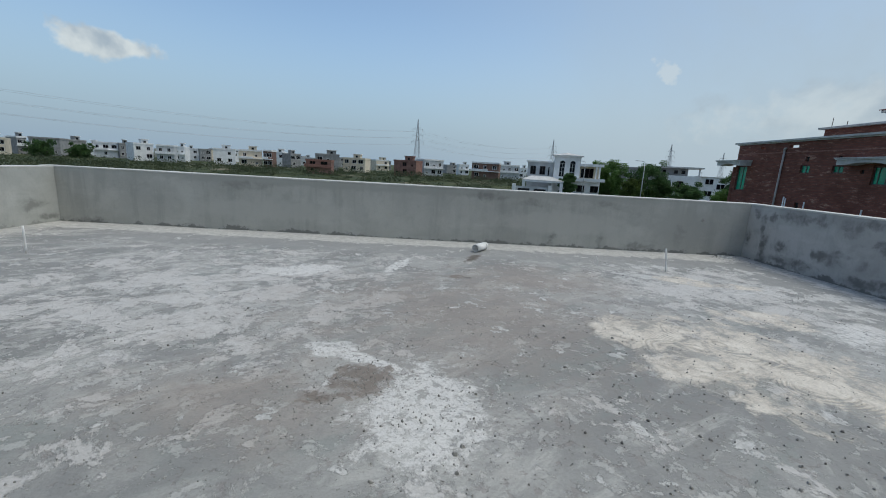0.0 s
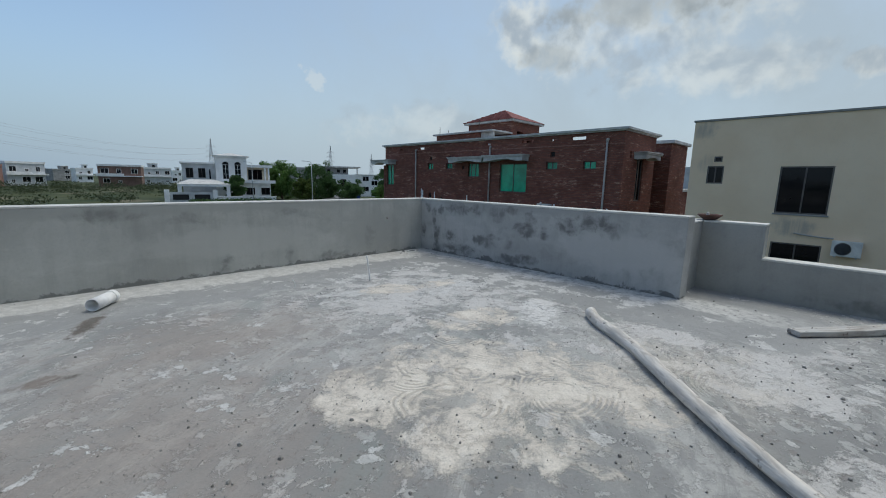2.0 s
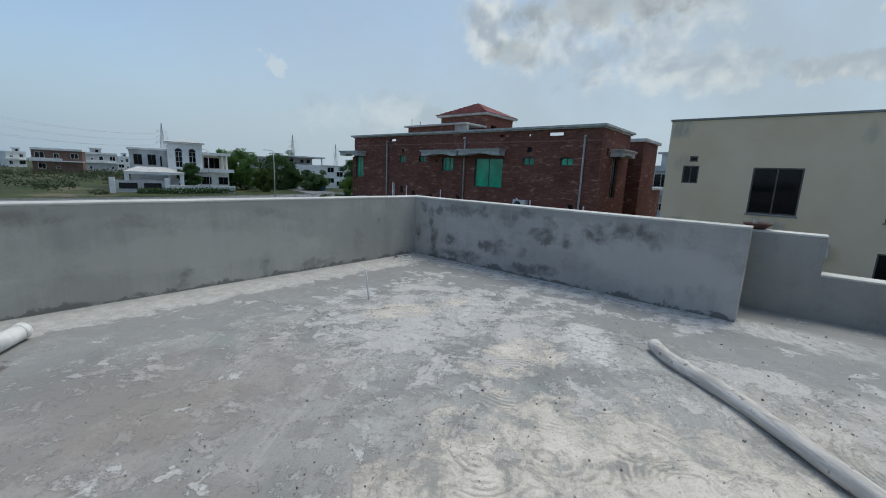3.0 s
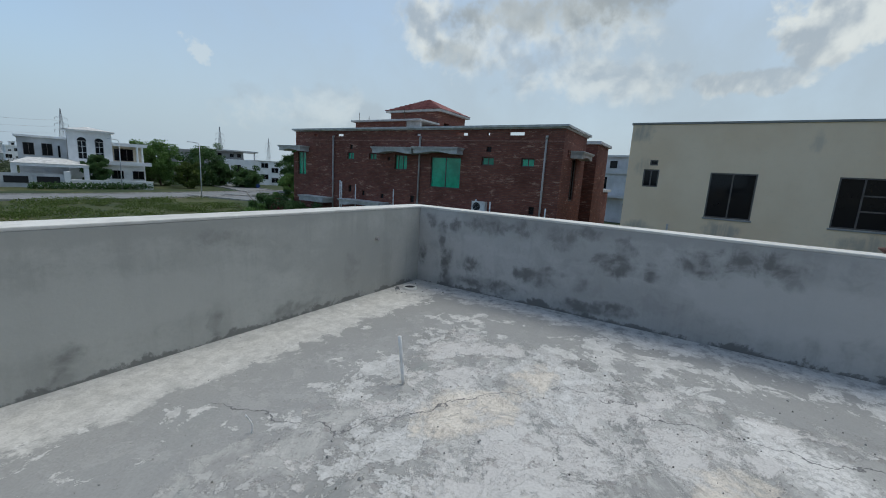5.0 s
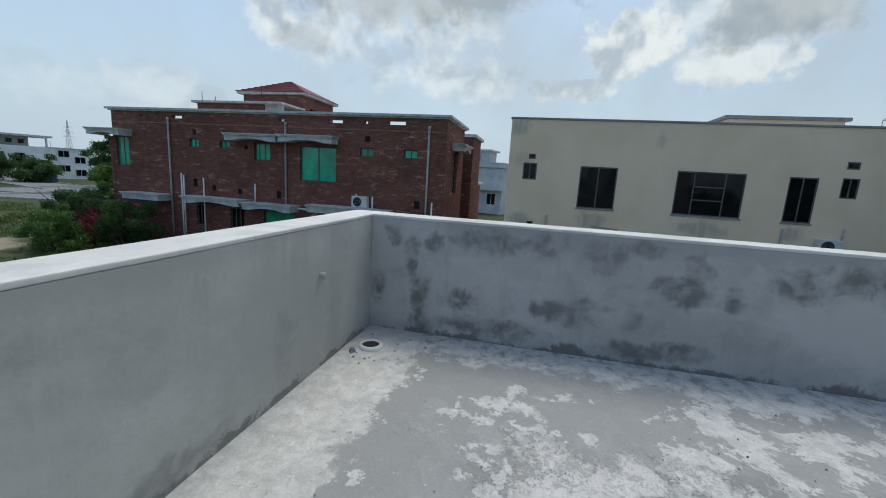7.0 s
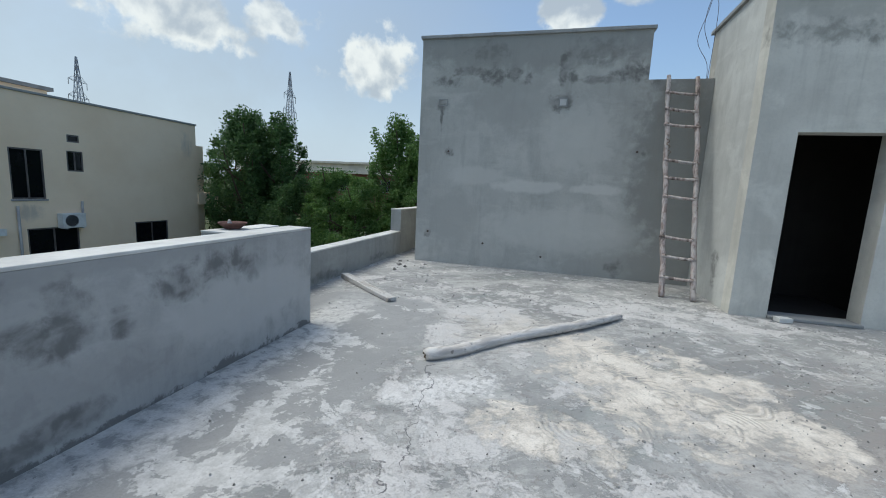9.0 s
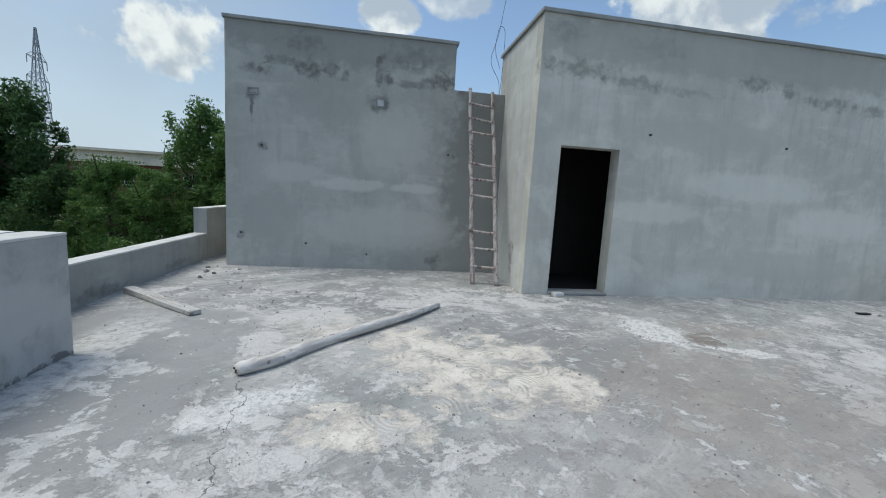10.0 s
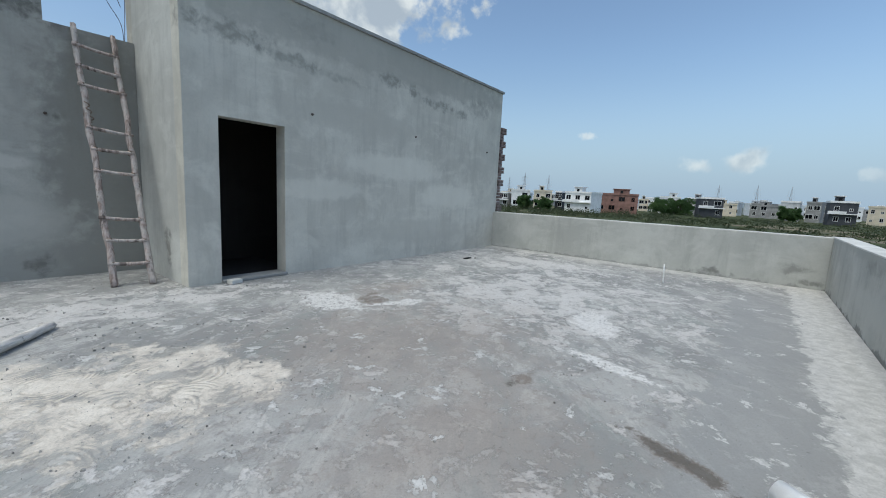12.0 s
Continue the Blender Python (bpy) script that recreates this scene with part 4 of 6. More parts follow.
def old_plank():
    a, b = Vector((5.285, 1.70, 0)), Vector((6.345, 0.855, 0))
    yaw = math.degrees(math.atan2((b - a).y, (b - a).x))
    L = (b - a).length
    plank = thing("plank", "weathered wooden plank lying on the roof floor", "plank", tuple((a + b) / 2), yaw)
    bm = hand_made(box(-L / 2, L / 2, -0.058, 0.058, 0.002, 0.058, 0.008), 0.08, 0.006)
    for v in bm.verts:
        v.co.y *= 1 - 0.22 * max(0, v.co.x / L)
        v.co.z += 0.012 * math.sin(v.co.x * 2.4) * (v.co.z > 0.03)
    part("board", bm, M_PLANK, plank)
    for x in (-0.5, 0.08, 0.55):
        part("nail", tube([(x, 0.01, 0.05), (x, 0.012, 0.064)], 0.003, 6), M_RUST, plank)
    return plank


def pipe_offcut():
    p = thing("pipe_offcut", "short white plastic drain pipe lying on the floor", "pipe", (1.275, 6.165, 0.058), 56)
    bm = bmesh.new()
    outer, inner = 0.056, 0.051
    rings = []
    for x, r in ((-0.15, inner), (-0.15, outer), (0.15, outer), (0.15, inner)):
        rings.append([bm.verts.new((x, r * math.cos(t), r * math.sin(t))) for t in np.linspace(0, 2 * math.pi, 25)[:-1]])
    for a, b in zip(rings, rings[1:] + rings[:1]):
        for k in range(24):
            bm.faces.new((a[k], a[(k + 1) % 24], b[(k + 1) % 24], b[k]))
    part("tube", bm, M_PVC, p, smooth=True)
    bm = bmesh.new()
    rr = [[bm.verts.new((x, r * math.cos(t), r * math.sin(t))) for t in np.linspace(0, 2 * math.pi, 25)[:-1]] for x, r in ((0.10, 0.0565), (0.10, 0.060), (0.152, 0.060), (0.152, 0.0565))]
    for a, b in zip(rr, rr[1:] + rr[:1]):
        for k in range(24):
            bm.faces.new((a[k], a[(k + 1) % 24], b[(k + 1) % 24], b[k]))
    part("socket", bm, M_PVC, p, "pale pipe socket", smooth=True)
    return p


def conduit(x, y, lean):
    c = thing("conduit_pipe", "thin white plastic conduit standing up from the floor", "pipe", (x, y, 0), group="conduits on the roof")
    n = 6
    part("tube", tube([(lean[0] * i / n, lean[1] * i / n, -0.01 + 0.315 * i / n) for i in range(n + 1)], 0.0105, 12), M_PVC, c, smooth=True)


def clay_dish():
    d = thing("clay_dish", "shallow terracotta water dish for birds on the parapet", "dish", (6.545, 2.66, 0.812))
    prof = [(0.0, 0.0), (0.065, 0.0), (0.075, 0.01), (0.112, 0.042), (0.126, 0.052), (0.126, 0.062), (0.116, 0.06), (0.10, 0.04), (0.066, 0.018), (0.0, 0.015)]
    bm = bmesh.new()
    rings = [[bm.verts.new((r * math.cos(t), r * math.sin(t), z)) for t in np.linspace(0, 2 * math.pi, 33)[:-1]] for r, z in prof[1:-1]]
    for a, b in zip(rings, rings[1:]):
        for k in range(32):
            bm.faces.new((a[k], a[(k + 1) % 32], b[(k + 1) % 32], b[k]))
    bm.faces.new(rings[0][::-1]), bm.faces.new(rings[-1])
    part("bowl", bm, M_CLAY, d, smooth=True)
    part("pebble", tube([(0.01, 0.02, 0.02), (0.014, 0.022, 0.05), (0.015, 0.024, 0.09)], [0.03, 0.024, 0.008], 7), M_STONE, d, "lump of dried mud in the dish", smooth=True)


def drain():
    d = thing("floor_drain", "round open drain hole in the floor corner", "drain", (5.345, 6.645, 0.014))
    bm = bmesh.new()
    rings = [[bm.verts.new((r * math.cos(t), r * math.sin(t), z)) for t in np.linspace(0, 2 * math.pi, 21)[:-1]] for r, z in ((0.085, -0.012), (0.08, 0.010), (0.062, 0.012), (0.058, -0.02))]
    for a, b in zip(rings, rings[1:]):
        for k in range(20):
            bm.faces.new((a[k], a[(k + 1) % 20], b[(k + 1) % 20], b[k]))
    part("rim", bm, M_COPING, d, "crumbling cement rim", smooth=True)
    # solid disc, black in place of the shade down the drain
    part("hole", tube([(0, 0, -0.02), (0, 0, 0.003)], 0.06, 20), M_BLACK, d, "black disc coloured for the shaded drain mouth")


def rubble(name, label, spots, seed, mat=None):
    """Loose crumbs as one object of many tiny uneven stones: spots are (x, y, spread, count, size)."""
    rng = random.Random(seed)
    verts, faces = [], []
    for x, y, spread, count, size in spots:
        for _ in range(count):
            px, py = rng.gauss(x, spread), rng.gauss(y, spread)
            if not (WX + 0.05 < px < 6.4 and -1.0 < py < NY - 0.05) or (px > EX - 0.05 and py > 2.6) or (px < 1.55 and py < 0.55) or (px < 2.4 and py < -1.0):
                continue
            s = size * rng.uniform(0.35, 1.3) ** 1.5
            k, t0 = len(verts), rng.uniform(0, 6.28)
            z0 = 0.0
            for i in range(5):
                t = t0 + i * 1.2566
                r = s * rng.uniform(0.7, 1.2)
                verts.append((px + r * math.cos(t), py + r * math.sin(t), z0 - 0.003))
            for i in range(4):
                t = t0 + 0.5 + i * 1.571
                r = s * rng.uniform(0.3, 0.8)
                verts.append((px + r * math.cos(t), py + r * math.sin(t), z0 + s * rng.uniform(0.4, 0.9)))
            for tri in ((0, 1, 5), (1, 6, 5), (1, 2, 6), (2, 7, 6), (2, 3, 7), (3, 8, 7), (3, 4, 8), (4, 0, 8), (0, 5, 8), (5, 6, 7, 8)):
                faces.append([k + q for q in tri])
    me = bpy.data.meshes.new(name)
    me.from_pydata(verts, [], faces)
    me.materials.append(mat or M_STONE)
    return tagged(new(name, me), label, "rubble", kind="stuff")


ladder()
old_log()
old_plank()
pipe_offcut()
conduit(3.675, 5.43, (-0.03, 0.02))
conduit(-3.966, 4.72, (0.015, -0.01))
clay_dish()
drain()
rubble("cement_crumbs", "scattered grey cement crumbs and grit on the floor", [(0.3, 2.2, 1.1, 620, 0.004), (0.3, 2.4, 1.3, 150, 0.0055), (-1.2, 2.6, 0.9, 100, 0.0055), (1.6, 3.4, 1.0, 80, 0.005), (3.3, 3.4, 1.1, 120, 0.005), (4.6, 0.9, 0.9, 120, 0.007), (1.0, 1.4, 1.2, 200, 0.006), (0.0, 2.0, 0.4, 240, 0.004), (0.24, 2.36, 0.12, 160, 0.004), (0.7, 1.9, 0.25, 120, 0.004), (2.2, 3.0, 1.2, 320, 0.004), (4.2, 1.0, 1.1, 240, 0.006), (3.0, 0.0, 1.0, 100, 0.006), (-2.0, 3.5, 1.6, 260, 0.005), (4.0, 4.2, 1.0, 260, 0.004), (0.35, 4.9, 0.12, 60, 0.006), (1.8, 2.3, 0.5, 90, 0.006), (5.3, 6.6, 0.12, 30, 0.01)], 11)
rubble("mortar_lumps", "small broken lumps of mortar lying on the floor", [(1.9, 2.5, 0.5, 16, 0.012), (2.1, 3.3, 0.6, 6, 0.01), (3.9, 3.9, 0.7, 8, 0.009), (2.9, 4.9, 0.4, 6, 0.009), (2.7, 1.7, 0.4, 10, 0.012), (0.7, 1.9, 0.3, 8, 0.011), (4.9, 0.3, 0.9, 26, 0.018), (5.6, -0.9, 0.35, 9, 0.035), (1.0, 0.75, 0.1, 5, 0.04), (5.22, 6.74, 0.02, 1, 0.03), (-2.9, 0.9, 1.0, 6, 0.025)], 12)
rubble("dark_grit", "pebbles and broken bits scattered on the floor, coloured dark for shade", [(0.8, 2.3, 0.8, 60, 0.0065), (2.3, 3.4, 1.0, 50, 0.0055), (1.75, 2.4, 0.35, 22, 0.010), (-1.5, 2.6, 1.1, 24, 0.006), (4.7, 0.4, 0.9, 40, 0.010), (5.9, -0.3, 0.25, 9, 0.028), (3.6, 0.2, 1.2, 40, 0.008), (4.2, 4.2, 0.9, 26, 0.005), (-2.0, 4.5, 1.6, 16, 0.006), (3.0, 5.3, 0.6, 16, 0.004)], 14, M_GRIT)
stub = thing("wire_stub", "short bent wire end sticking out of the floor", "wire", (2.87, 5.71, 0.0))
part("wire", tube(curve_points([(0, 0, -0.01), (0.004, 0.0, 0.035), (-0.008, 0.006, 0.07), (-0.02, 0.012, 0.095)], 10), 0.004, 7), M_PVC, stub, smooth=True)
base_run = [(WX + 0.3 + 0.28 * k, NY - 0.035, 0.02, 7, 0.006) for k in range(39)] + [(EX - 0.035, 2.8 + 0.25 * k, 0.02, 6, 0.006) for k in range(16)] + [(2.6 + 0.3 * k, -0.98, 0.03, 5, 0.007) for k in range(11)]
rubble("mortar_droppings", "crumbled mortar droppings along the foot of the walls", base_run, 13)
brick = thing("half_brick", "dusty broken brick lying beside the door sill", "brick", (1.02, 0.62, 0.0), 12)
part("brick", hand_made(box(-0.075, 0.075, -0.05, 0.05, 0.001, 0.055, 0.006), 0.03, 0.006), M_COPING, brick)
tagged(part("broken_tile", hand_made(box(-3.32, -3.12, 1.30, 1.36, 0.002, 0.02, 0.004), 0.05, 0.006), M_BLACK), "flat dark scrap lying on the floor", "scrap")

# bent reinforcing wire on the link wall
wire = thing("steel_wire", "bent reinforcing wires sticking up from the link wall", "wire")
part("strand", tube(curve_points([(1.60, -1.12, 3.02), (1.63, -1.12, 3.3), (1.78, -1.14, 3.62), (1.68, -1.14, 4.05), (1.60, -1.12, 4.6)], 24), 0.0036, 6), M_RUST, wire, smooth=True)
part("strand", tube(curve_points([(1.60, -1.11, 3.02), (1.575, -1.12, 3.5), (1.57, -1.12, 4.0), (1.60, -1.12, 4.16), (1.68, -1.12, 4.14), (1.72, -1.12, 3.8), (1.62, -1.12, 3.5)], 24), 0.0036, 6), M_RUST, wire, smooth=True)

# toothed brick ends left for a later wall
teeth = thing("brick_toothing", "toothed raw brick ends left on the block's edge", "brickwork", kind="structure")
me = bpy.data.meshes.new("brick")
bm = hand_made(box(-0.115, 0.115, -0.11, 0.11, -0.036, 0.036, 0.004), 0.12, 0.006)
bm.to_mesh(me)
bm.free()
me.materials.append(M_TOOTH)
for k in range(26):
    b = new("brick", me)
    b.parent = teeth
    b.location = (-5.70 - (0.13 if (k // 2) % 2 == 0 else 0.0) + 0.006 * noise.noise(Vector((k * 0.7, 0, 0))), 0.36, 0.92 + k * 0.081)
    b.rotation_euler = (0, 0, 0.03 * noise.noise(Vector((k * 1.3, 5, 0))))

# ---- the neighbouring houses ----


def window(parent, m, u0, u1, z0, z1, y, glass=None, cols=(), rows=(), bar=0.05, bars_in=None, name="window", rim=None):
    """A framed window in an opening, with its bars; cols and rows are the bars' places as fractions of the opening."""
    bm = bmesh.new()
    panel(bm, u0, u1, z0, z1, [(u0 + bar, u1 - bar, z0 + bar, z1 - bar)], y, y + 0.07, None)
    for c in cols:
        u = u0 + (u1 - u0) * c
        bx(bm, u - bar / 2, u + bar / 2, y + 0.004, y + 0.066, z0 + bar, z1 - bar)
    for r, a, b in rows:
        z = z0 + (z1 - z0) * r
        bx(bm, u0 + (u1 - u0) * a, u0 + (u1 - u0) * b, y + 0.006, y + 0.064, z - bar / 2, z + bar / 2)
    bmesh.ops.transform(bm, matrix=m, verts=bm.verts)
    w_ob = part(name, bm, rim or M_FRAME, parent)
    g = bmesh.new()
    bx(g, u0 + bar * 0.8, u1 - bar * 0.8, y + 0.03, y + 0.04, z0 + bar * 0.8, z1 - bar * 0.8)
    bmesh.ops.transform(g, matrix=m, verts=g.verts)
    part("pane", g, glass or M_PANE, w_ob)
    return w_ob


def moved(bm, m):
    bmesh.ops.transform(bm, matrix=m, verts=bm.verts)
    return bm


def awning(parent, m, u0, u1, z, deep=0.7, arch=0.12):
    """A concrete sunshade with a scalloped lower edge."""
    bm = bmesh.new()
    n = 14
    low, high = [], []
    for i in range(n + 1):
        u = u0 + (u1 - u0) * i / n
        s = abs(2 * i / n - 1)
        low.append(z - 0.16 + (arch if s < 0.62 else 0.0) * math.cos(min(1, s / 0.62) * math.pi / 2) ** 0.6)
        high.append(z + 0.10)
    rows = [[bm.verts.new((u0 + (u1 - u0) * i / n, yy, zz[i])) for i in range(n + 1)] for yy, zz in ((-deep, low), (-deep, high), (0.05, high), (0.05, low))]
    for a, b in zip(rows, rows[1:] + rows[:1]):
        for i in range(n):
            bm.faces.new((a[i], a[i + 1], b[i + 1], b[i]))
    for i in (0, n):
        bm.faces.new([r[i] for r in rows])
    bx(bm, u0 - 0.06, u1 + 0.06, -deep - 0.06, 0.05, z + 0.10, z + 0.17)
    bx(bm, u0 - 0.1, u1 + 0.1, -deep - 0.1, 0.05, z + 0.174, z + 0.22)
    return part("sunshade", moved(bm, m), M_TRIM, parent, "white concrete sunshade with a scalloped edge")


def ac_unit(m, label="white outdoor air-conditioner unit on a bracket"):
    ac = thing("air_conditioner", label, "air conditioner", group="outdoor units")
    ac.matrix_world = m
    part("case", box(-0.42, 0.42, -0.32, 0.0, 0.0, 0.58, 0.02), M_ACWHITE, ac)
    bm = bmesh.new()
    tube_into(bm, [(-0.1, -0.335, 0.29), (-0.1, -0.318, 0.29)], 0.235, 24)
    grille = part("fan_grille", bm, M_BLACK, ac, "dark round fan grille")
    bm = bmesh.new()
    for k in range(3):
        r = 0.09 + 0.06 * k
        pts = [(-0.1 + r * math.cos(t), -0.342, 0.29 + r * math.sin(t)) for t in np.linspace(0, 2 * math.pi, 25)]
        tube_into(bm, pts, 0.003, 4, False)
    part("ring", bm, M_STEEL, grille)
    for u in (-0.3, 0.3):
        part("bracket", box(u - 0.02, u + 0.02, -0.36, 0.02, -0.04, -0.002), M_STEEL, ac)
    return ac


WEST = lambda x: Matrix(((0, 1, 0, x), (-1, 0, 0, 0), (0, 0, 1, 0), (0, 0, 0, 1)))   # u runs along -y, the outside looks to -x
SOUTH = lambda y: Matrix.Translation((0, y, 0))                                        # u runs along x, the outside looks to -y


def brick_house():
    X0, X1, Y0, Y1, Z = 22.5, 27.0, 10.17, 30.65, 3.92
    h = thing("brick_house", "two-storey weathered red brick house with green glass windows", "house")
    mw, ms = WEST(X0), SOUTH(Y0)
    # windows on the west front: (y high, y low, z low, z high, glass, bar columns, projecting shade)
    wins = [(30.45, 29.5, 0.75, 2.45, True, (0.5,), False), (25.2, 24.55, 2.02, 2.5, True, (0.5,), False), (23.15, 22.5, 2.06, 2.46, True, (0.45,), False), (20.95, 19.95, 1.5, 2.42, True, (0.25, 0.62), False), (18.15, 16.05, 0.55, 2.36, True, (0.5,), False),
            (14.7, 13.95, 1.98, 2.42, True, (0.5,), False), (12.35, 11.62, 1.98, 2.42, True, (0.5,), False), (24.9, 24.4, -2.4, -1.2, False, (0.5,), False), (22.6, 21.7, -2.6, -1.25, False, (0.33, 0.66), False), (20.4, 18.5, -2.6, -1.25, True, (0.5,), False)]
    vents = [(24.95, 24.7, 2.72, 3.0), (22.9, 22.7, 2.75, 3.0), (14.45, 14.15, 2.72, 3.0), (21.55, 21.35, 2.05, 2.25), (23.75, 23.5, -0.35, -0.05), (22.05, 21.8, -0.45, -0.15), (19.6, 19.3, -0.5, -0.1), (25.05, 24.75, -0.2, 0.25), (11.7, 11.4, -0.5, -0.1)]
    slots = [(28.6, 28.2, 3.58, 3.72), (26.3, 25.6, 3.57, 3.74), (19.4, 19.0, 3.58, 3.72), (16.5, 15.7, 3.59, 3.76), (14.5, 14.3, 3.6, 3.74), (13.2, 12.3, 3.59, 3.78)]  # openings through the roof parapet
    holes = [(-a, -b, c, d) for a, b, c, d, *_ in wins] + [(-a, -b, c, d) for a, b, c, d in vents + slots]
    bm = bmesh.new()
    panel(bm, -Y1, -Y0, GROUND - 0.1, Z, holes, 0.0, 0.25, mw)
    part("wall_front", bm, M_BRICK, h)
    side_wins = [(24.35, 25.3, 0.3, 2.6), (23.3, 23.55, 2.6, 2.95)]
    bm = bmesh.new()
    panel(bm, X0 + 0.252, X1, GROUND - 0.1, Z, side_wins, 0.0, 0.25, ms)
    part("wall_side", bm, M_BRICK, h)
    part("wall_back", box(X0 + 0.25, X1 + 6, Y1 - 0.25, Y1, GROUND - 0.1, Z), M_BRICK, h)
    part("wall_back", box(X1 + 5.75, X1 + 6, Y0 + 3.25, Y1 - 0.25, GROUND - 0.1, Z), M_BRICK, h)
    part("roof", box(X0 + 0.25, X1 + 5.75, Y0 + 0.25, Y1 - 0.25, 3.0, 3.2), M_CEMENTFAR, h, "flat cement roof")
    # rear wing along the south side, set back
    part("wing_wall", box(X1 + 0.002, X1 + 5.5, Y0 + 3.0, Y0 + 3.25, GROUND - 0.1, 3.45), M_BRICK, h)
    part("wing_wall", box(X1 + 2.2, X1 + 5.5, Y0 - 0.2, Y0 + 2.998, GROUND - 0.1, 3.78), M_BRICK, h)
    part("wing_wall", box(X1 + 5.502, X1 + 9.5, Y0 + 0.2, Y0 + 2.7, GROUND - 0.1, 0.75), M_BRICK, h)
    part("wing_cornice", box(X1 + 2.0, X1 + 5.6, Y0 - 0.4, Y0 + 3.3, 3.78, 3.98, 0.03), M_TRIM, h)
    part("wing_cornice", box(X1 + 5.52, X1 + 9.7, Y0, Y0 + 2.8, 0.75, 0.95, 0.03), M_TRIM, h)
    # cornice: two white steps
    for out, za, zb in ((0.10, Z, Z + 0.07), (0.22, Z + 0.07, Z + 0.18)):
        bm = bmesh.new()
        bx(bm, X0 - out, X0 + 0.3, Y0 - out, Y1 + out, za, zb)
        bx(bm, X0 + 0.302, X1 + out, Y0 - out, Y0 + 0.3, za, zb)
        part("cornice", bm, M_TRIM, h, "white moulded cornice")
    part("string_course", box(X0 - 0.025, X0 - 0.001, Y0, Y1, 3.27, 3.33), M_LOOSE, h)
    for a, b, c, d, green, cols, _ in wins:
        window(h, mw, -a, -b, c, d, 0.1, M_GREENPANE if green else M_PANE, cols, bar=0.05)
    for a, b, c, d in vents:
        g = bmesh.new()
        for k in range(4):
            z = c + (d - c) * (k + 0.5) / 4
            bx(g, -a, -b, 0.08, 0.1, z - 0.02, z + 0.02)
        bx(g, -a, -b, 0.14, 0.16, c, d)
        part("vent", moved(g, mw), M_BLACK, h, "small dark louvred vent")
    for a, b, c, d in side_wins[:1]:
        window(h, ms, a, b, c, d, 0.08, M_PANE, (0.5,))
    awning(h, mw, -22.25, -19.15, 2.62)
    awning(h, mw, -19.0, -15.95, 2.66)
    awning(h, mw, -31.6, -29.2, 2.62, 0.8)
    awning(h, ms, 23.9, 26.2, 2.72, 0.6)
    awning(h, mw, -25.0, -21.35, -0.9, 0.9)
    awning(h, mw, -21.1, -18.2, -1.0, 0.9)
    awning(h, mw, -17.2, -12.9, -0.85, 0.9, 0.0)
    awning(h, mw, -29.2, -26.6, -0.95, 0.9, 0.0)
    # corner bay at the north end
    part("bay_wall", box(X0 - 0.02, X0 + 3, Y1 + 0.002, Y1 + 0.25, GROUND, 2.4), M_BRICK, h)
    # drain pipes
    for y, za, zb in ((26.5, GROUND, 3.42), (11.05, GROUND, 3.4), (18.95, -0.85, 3.35)):
        part("drain_pipe", tube([(X0 - 0.09, y, za), (X0 - 0.09, y, zb)], 0.055, 8), M_PVCOLD, h, "grimy plastic down pipe", smooth=True)
        part("pipe_head", tube([(X0 - 0.09, y, zb), (X0 - 0.09, y, zb + 0.12), (X0 + 0.05, y, zb + 0.14)], 0.075, 8), M_PVCOLD, h, smooth=True)
    for y, za, zb in ((25.6, GROUND, 0.55), (25.45, GROUND, 0.45), (24.1, GROUND, 0.35), (20.75, -0.8, 0.22), (14.75, -0.6, 0.06), (13.85, -0.8, -0.02), (10.7, GROUND, -0.1)):
        part("vent_pipe", tube([(X0 - 0.25, y, za), (X0 - 0.25, y, zb)], 0.04, 8), M_PVC, h, "white plastic vent pipe", smooth=True)
    part("drain_elbow", tube([(X0 - 0.1, 18.95, -0.85), (X0 - 0.2, 18.6, -0.92), (X0 - 0.25, 17.4, -0.98)], 0.05, 8), M_PVC, h, smooth=True)
    # roof-top room and stair tower with its hipped roof
    part("roof_room", box(25.6, 27.6, 22.6, 27.5, 3.2, 4.95), M_BRICK, h)
    part("roof_room_slab", box(25.35, 27.9, 21.2, 27.75, 4.95, 5.08, 0.02), M_TRIM, h)
    part("roof_room_front", box(25.7, 25.9, 21.4, 22.6, 3.2, 4.95), M_TRIM, h)
    tx0, tx1, ty0, ty1, tz = 27.9, 31.9, 21.35, 25.9, 5.95
    bm = bmesh.new()
    panel(bm, -ty1, -ty0, 3.2, tz, [], 0.0, 0.25, WEST(tx0))
    part("tower_wall", bm, M_BRICK, h)
    bm = bmesh.new()
    panel(bm, tx0 + 0.252, tx1, 3.2, tz, [(28.7, 29.5, 4.2, 5.25), (30.1, 30.9, 4.2, 5.25)], 0.0, 0.25, SOUTH(ty0))
    part("tower_wall", bm, M_BRICK, h)
    part("tower_wall", box(tx1 - 0.25, tx1, ty0 + 0.25, ty1, 3.2, tz), M_BRICK, h)
    part("tower_wall", box(tx0 + 0.25, tx1 - 0.25, ty1 - 0.25, ty1, 3.2, tz), M_BRICK, h)
    part("tower_cornice", box(tx0 - 0.3, tx1 + 0.3, ty0 - 0.3, ty1 + 0.3, tz, tz + 0.16, 0.03), M_TRIM, h, "white cornice round the tower")
    bm = bmesh.new()
    c = Vector(((tx0 + tx1) / 2, (ty0 + ty1) / 2, tz + 1.3))
    base = [bm.verts.new((x, y, tz + 0.162)) for x, y in ((tx0 - 0.35, ty0 - 0.35), (tx1 + 0.35, ty0 - 0.35), (tx1 + 0.35, ty1 + 0.35), (tx0 - 0.35, ty1 + 0.35))]
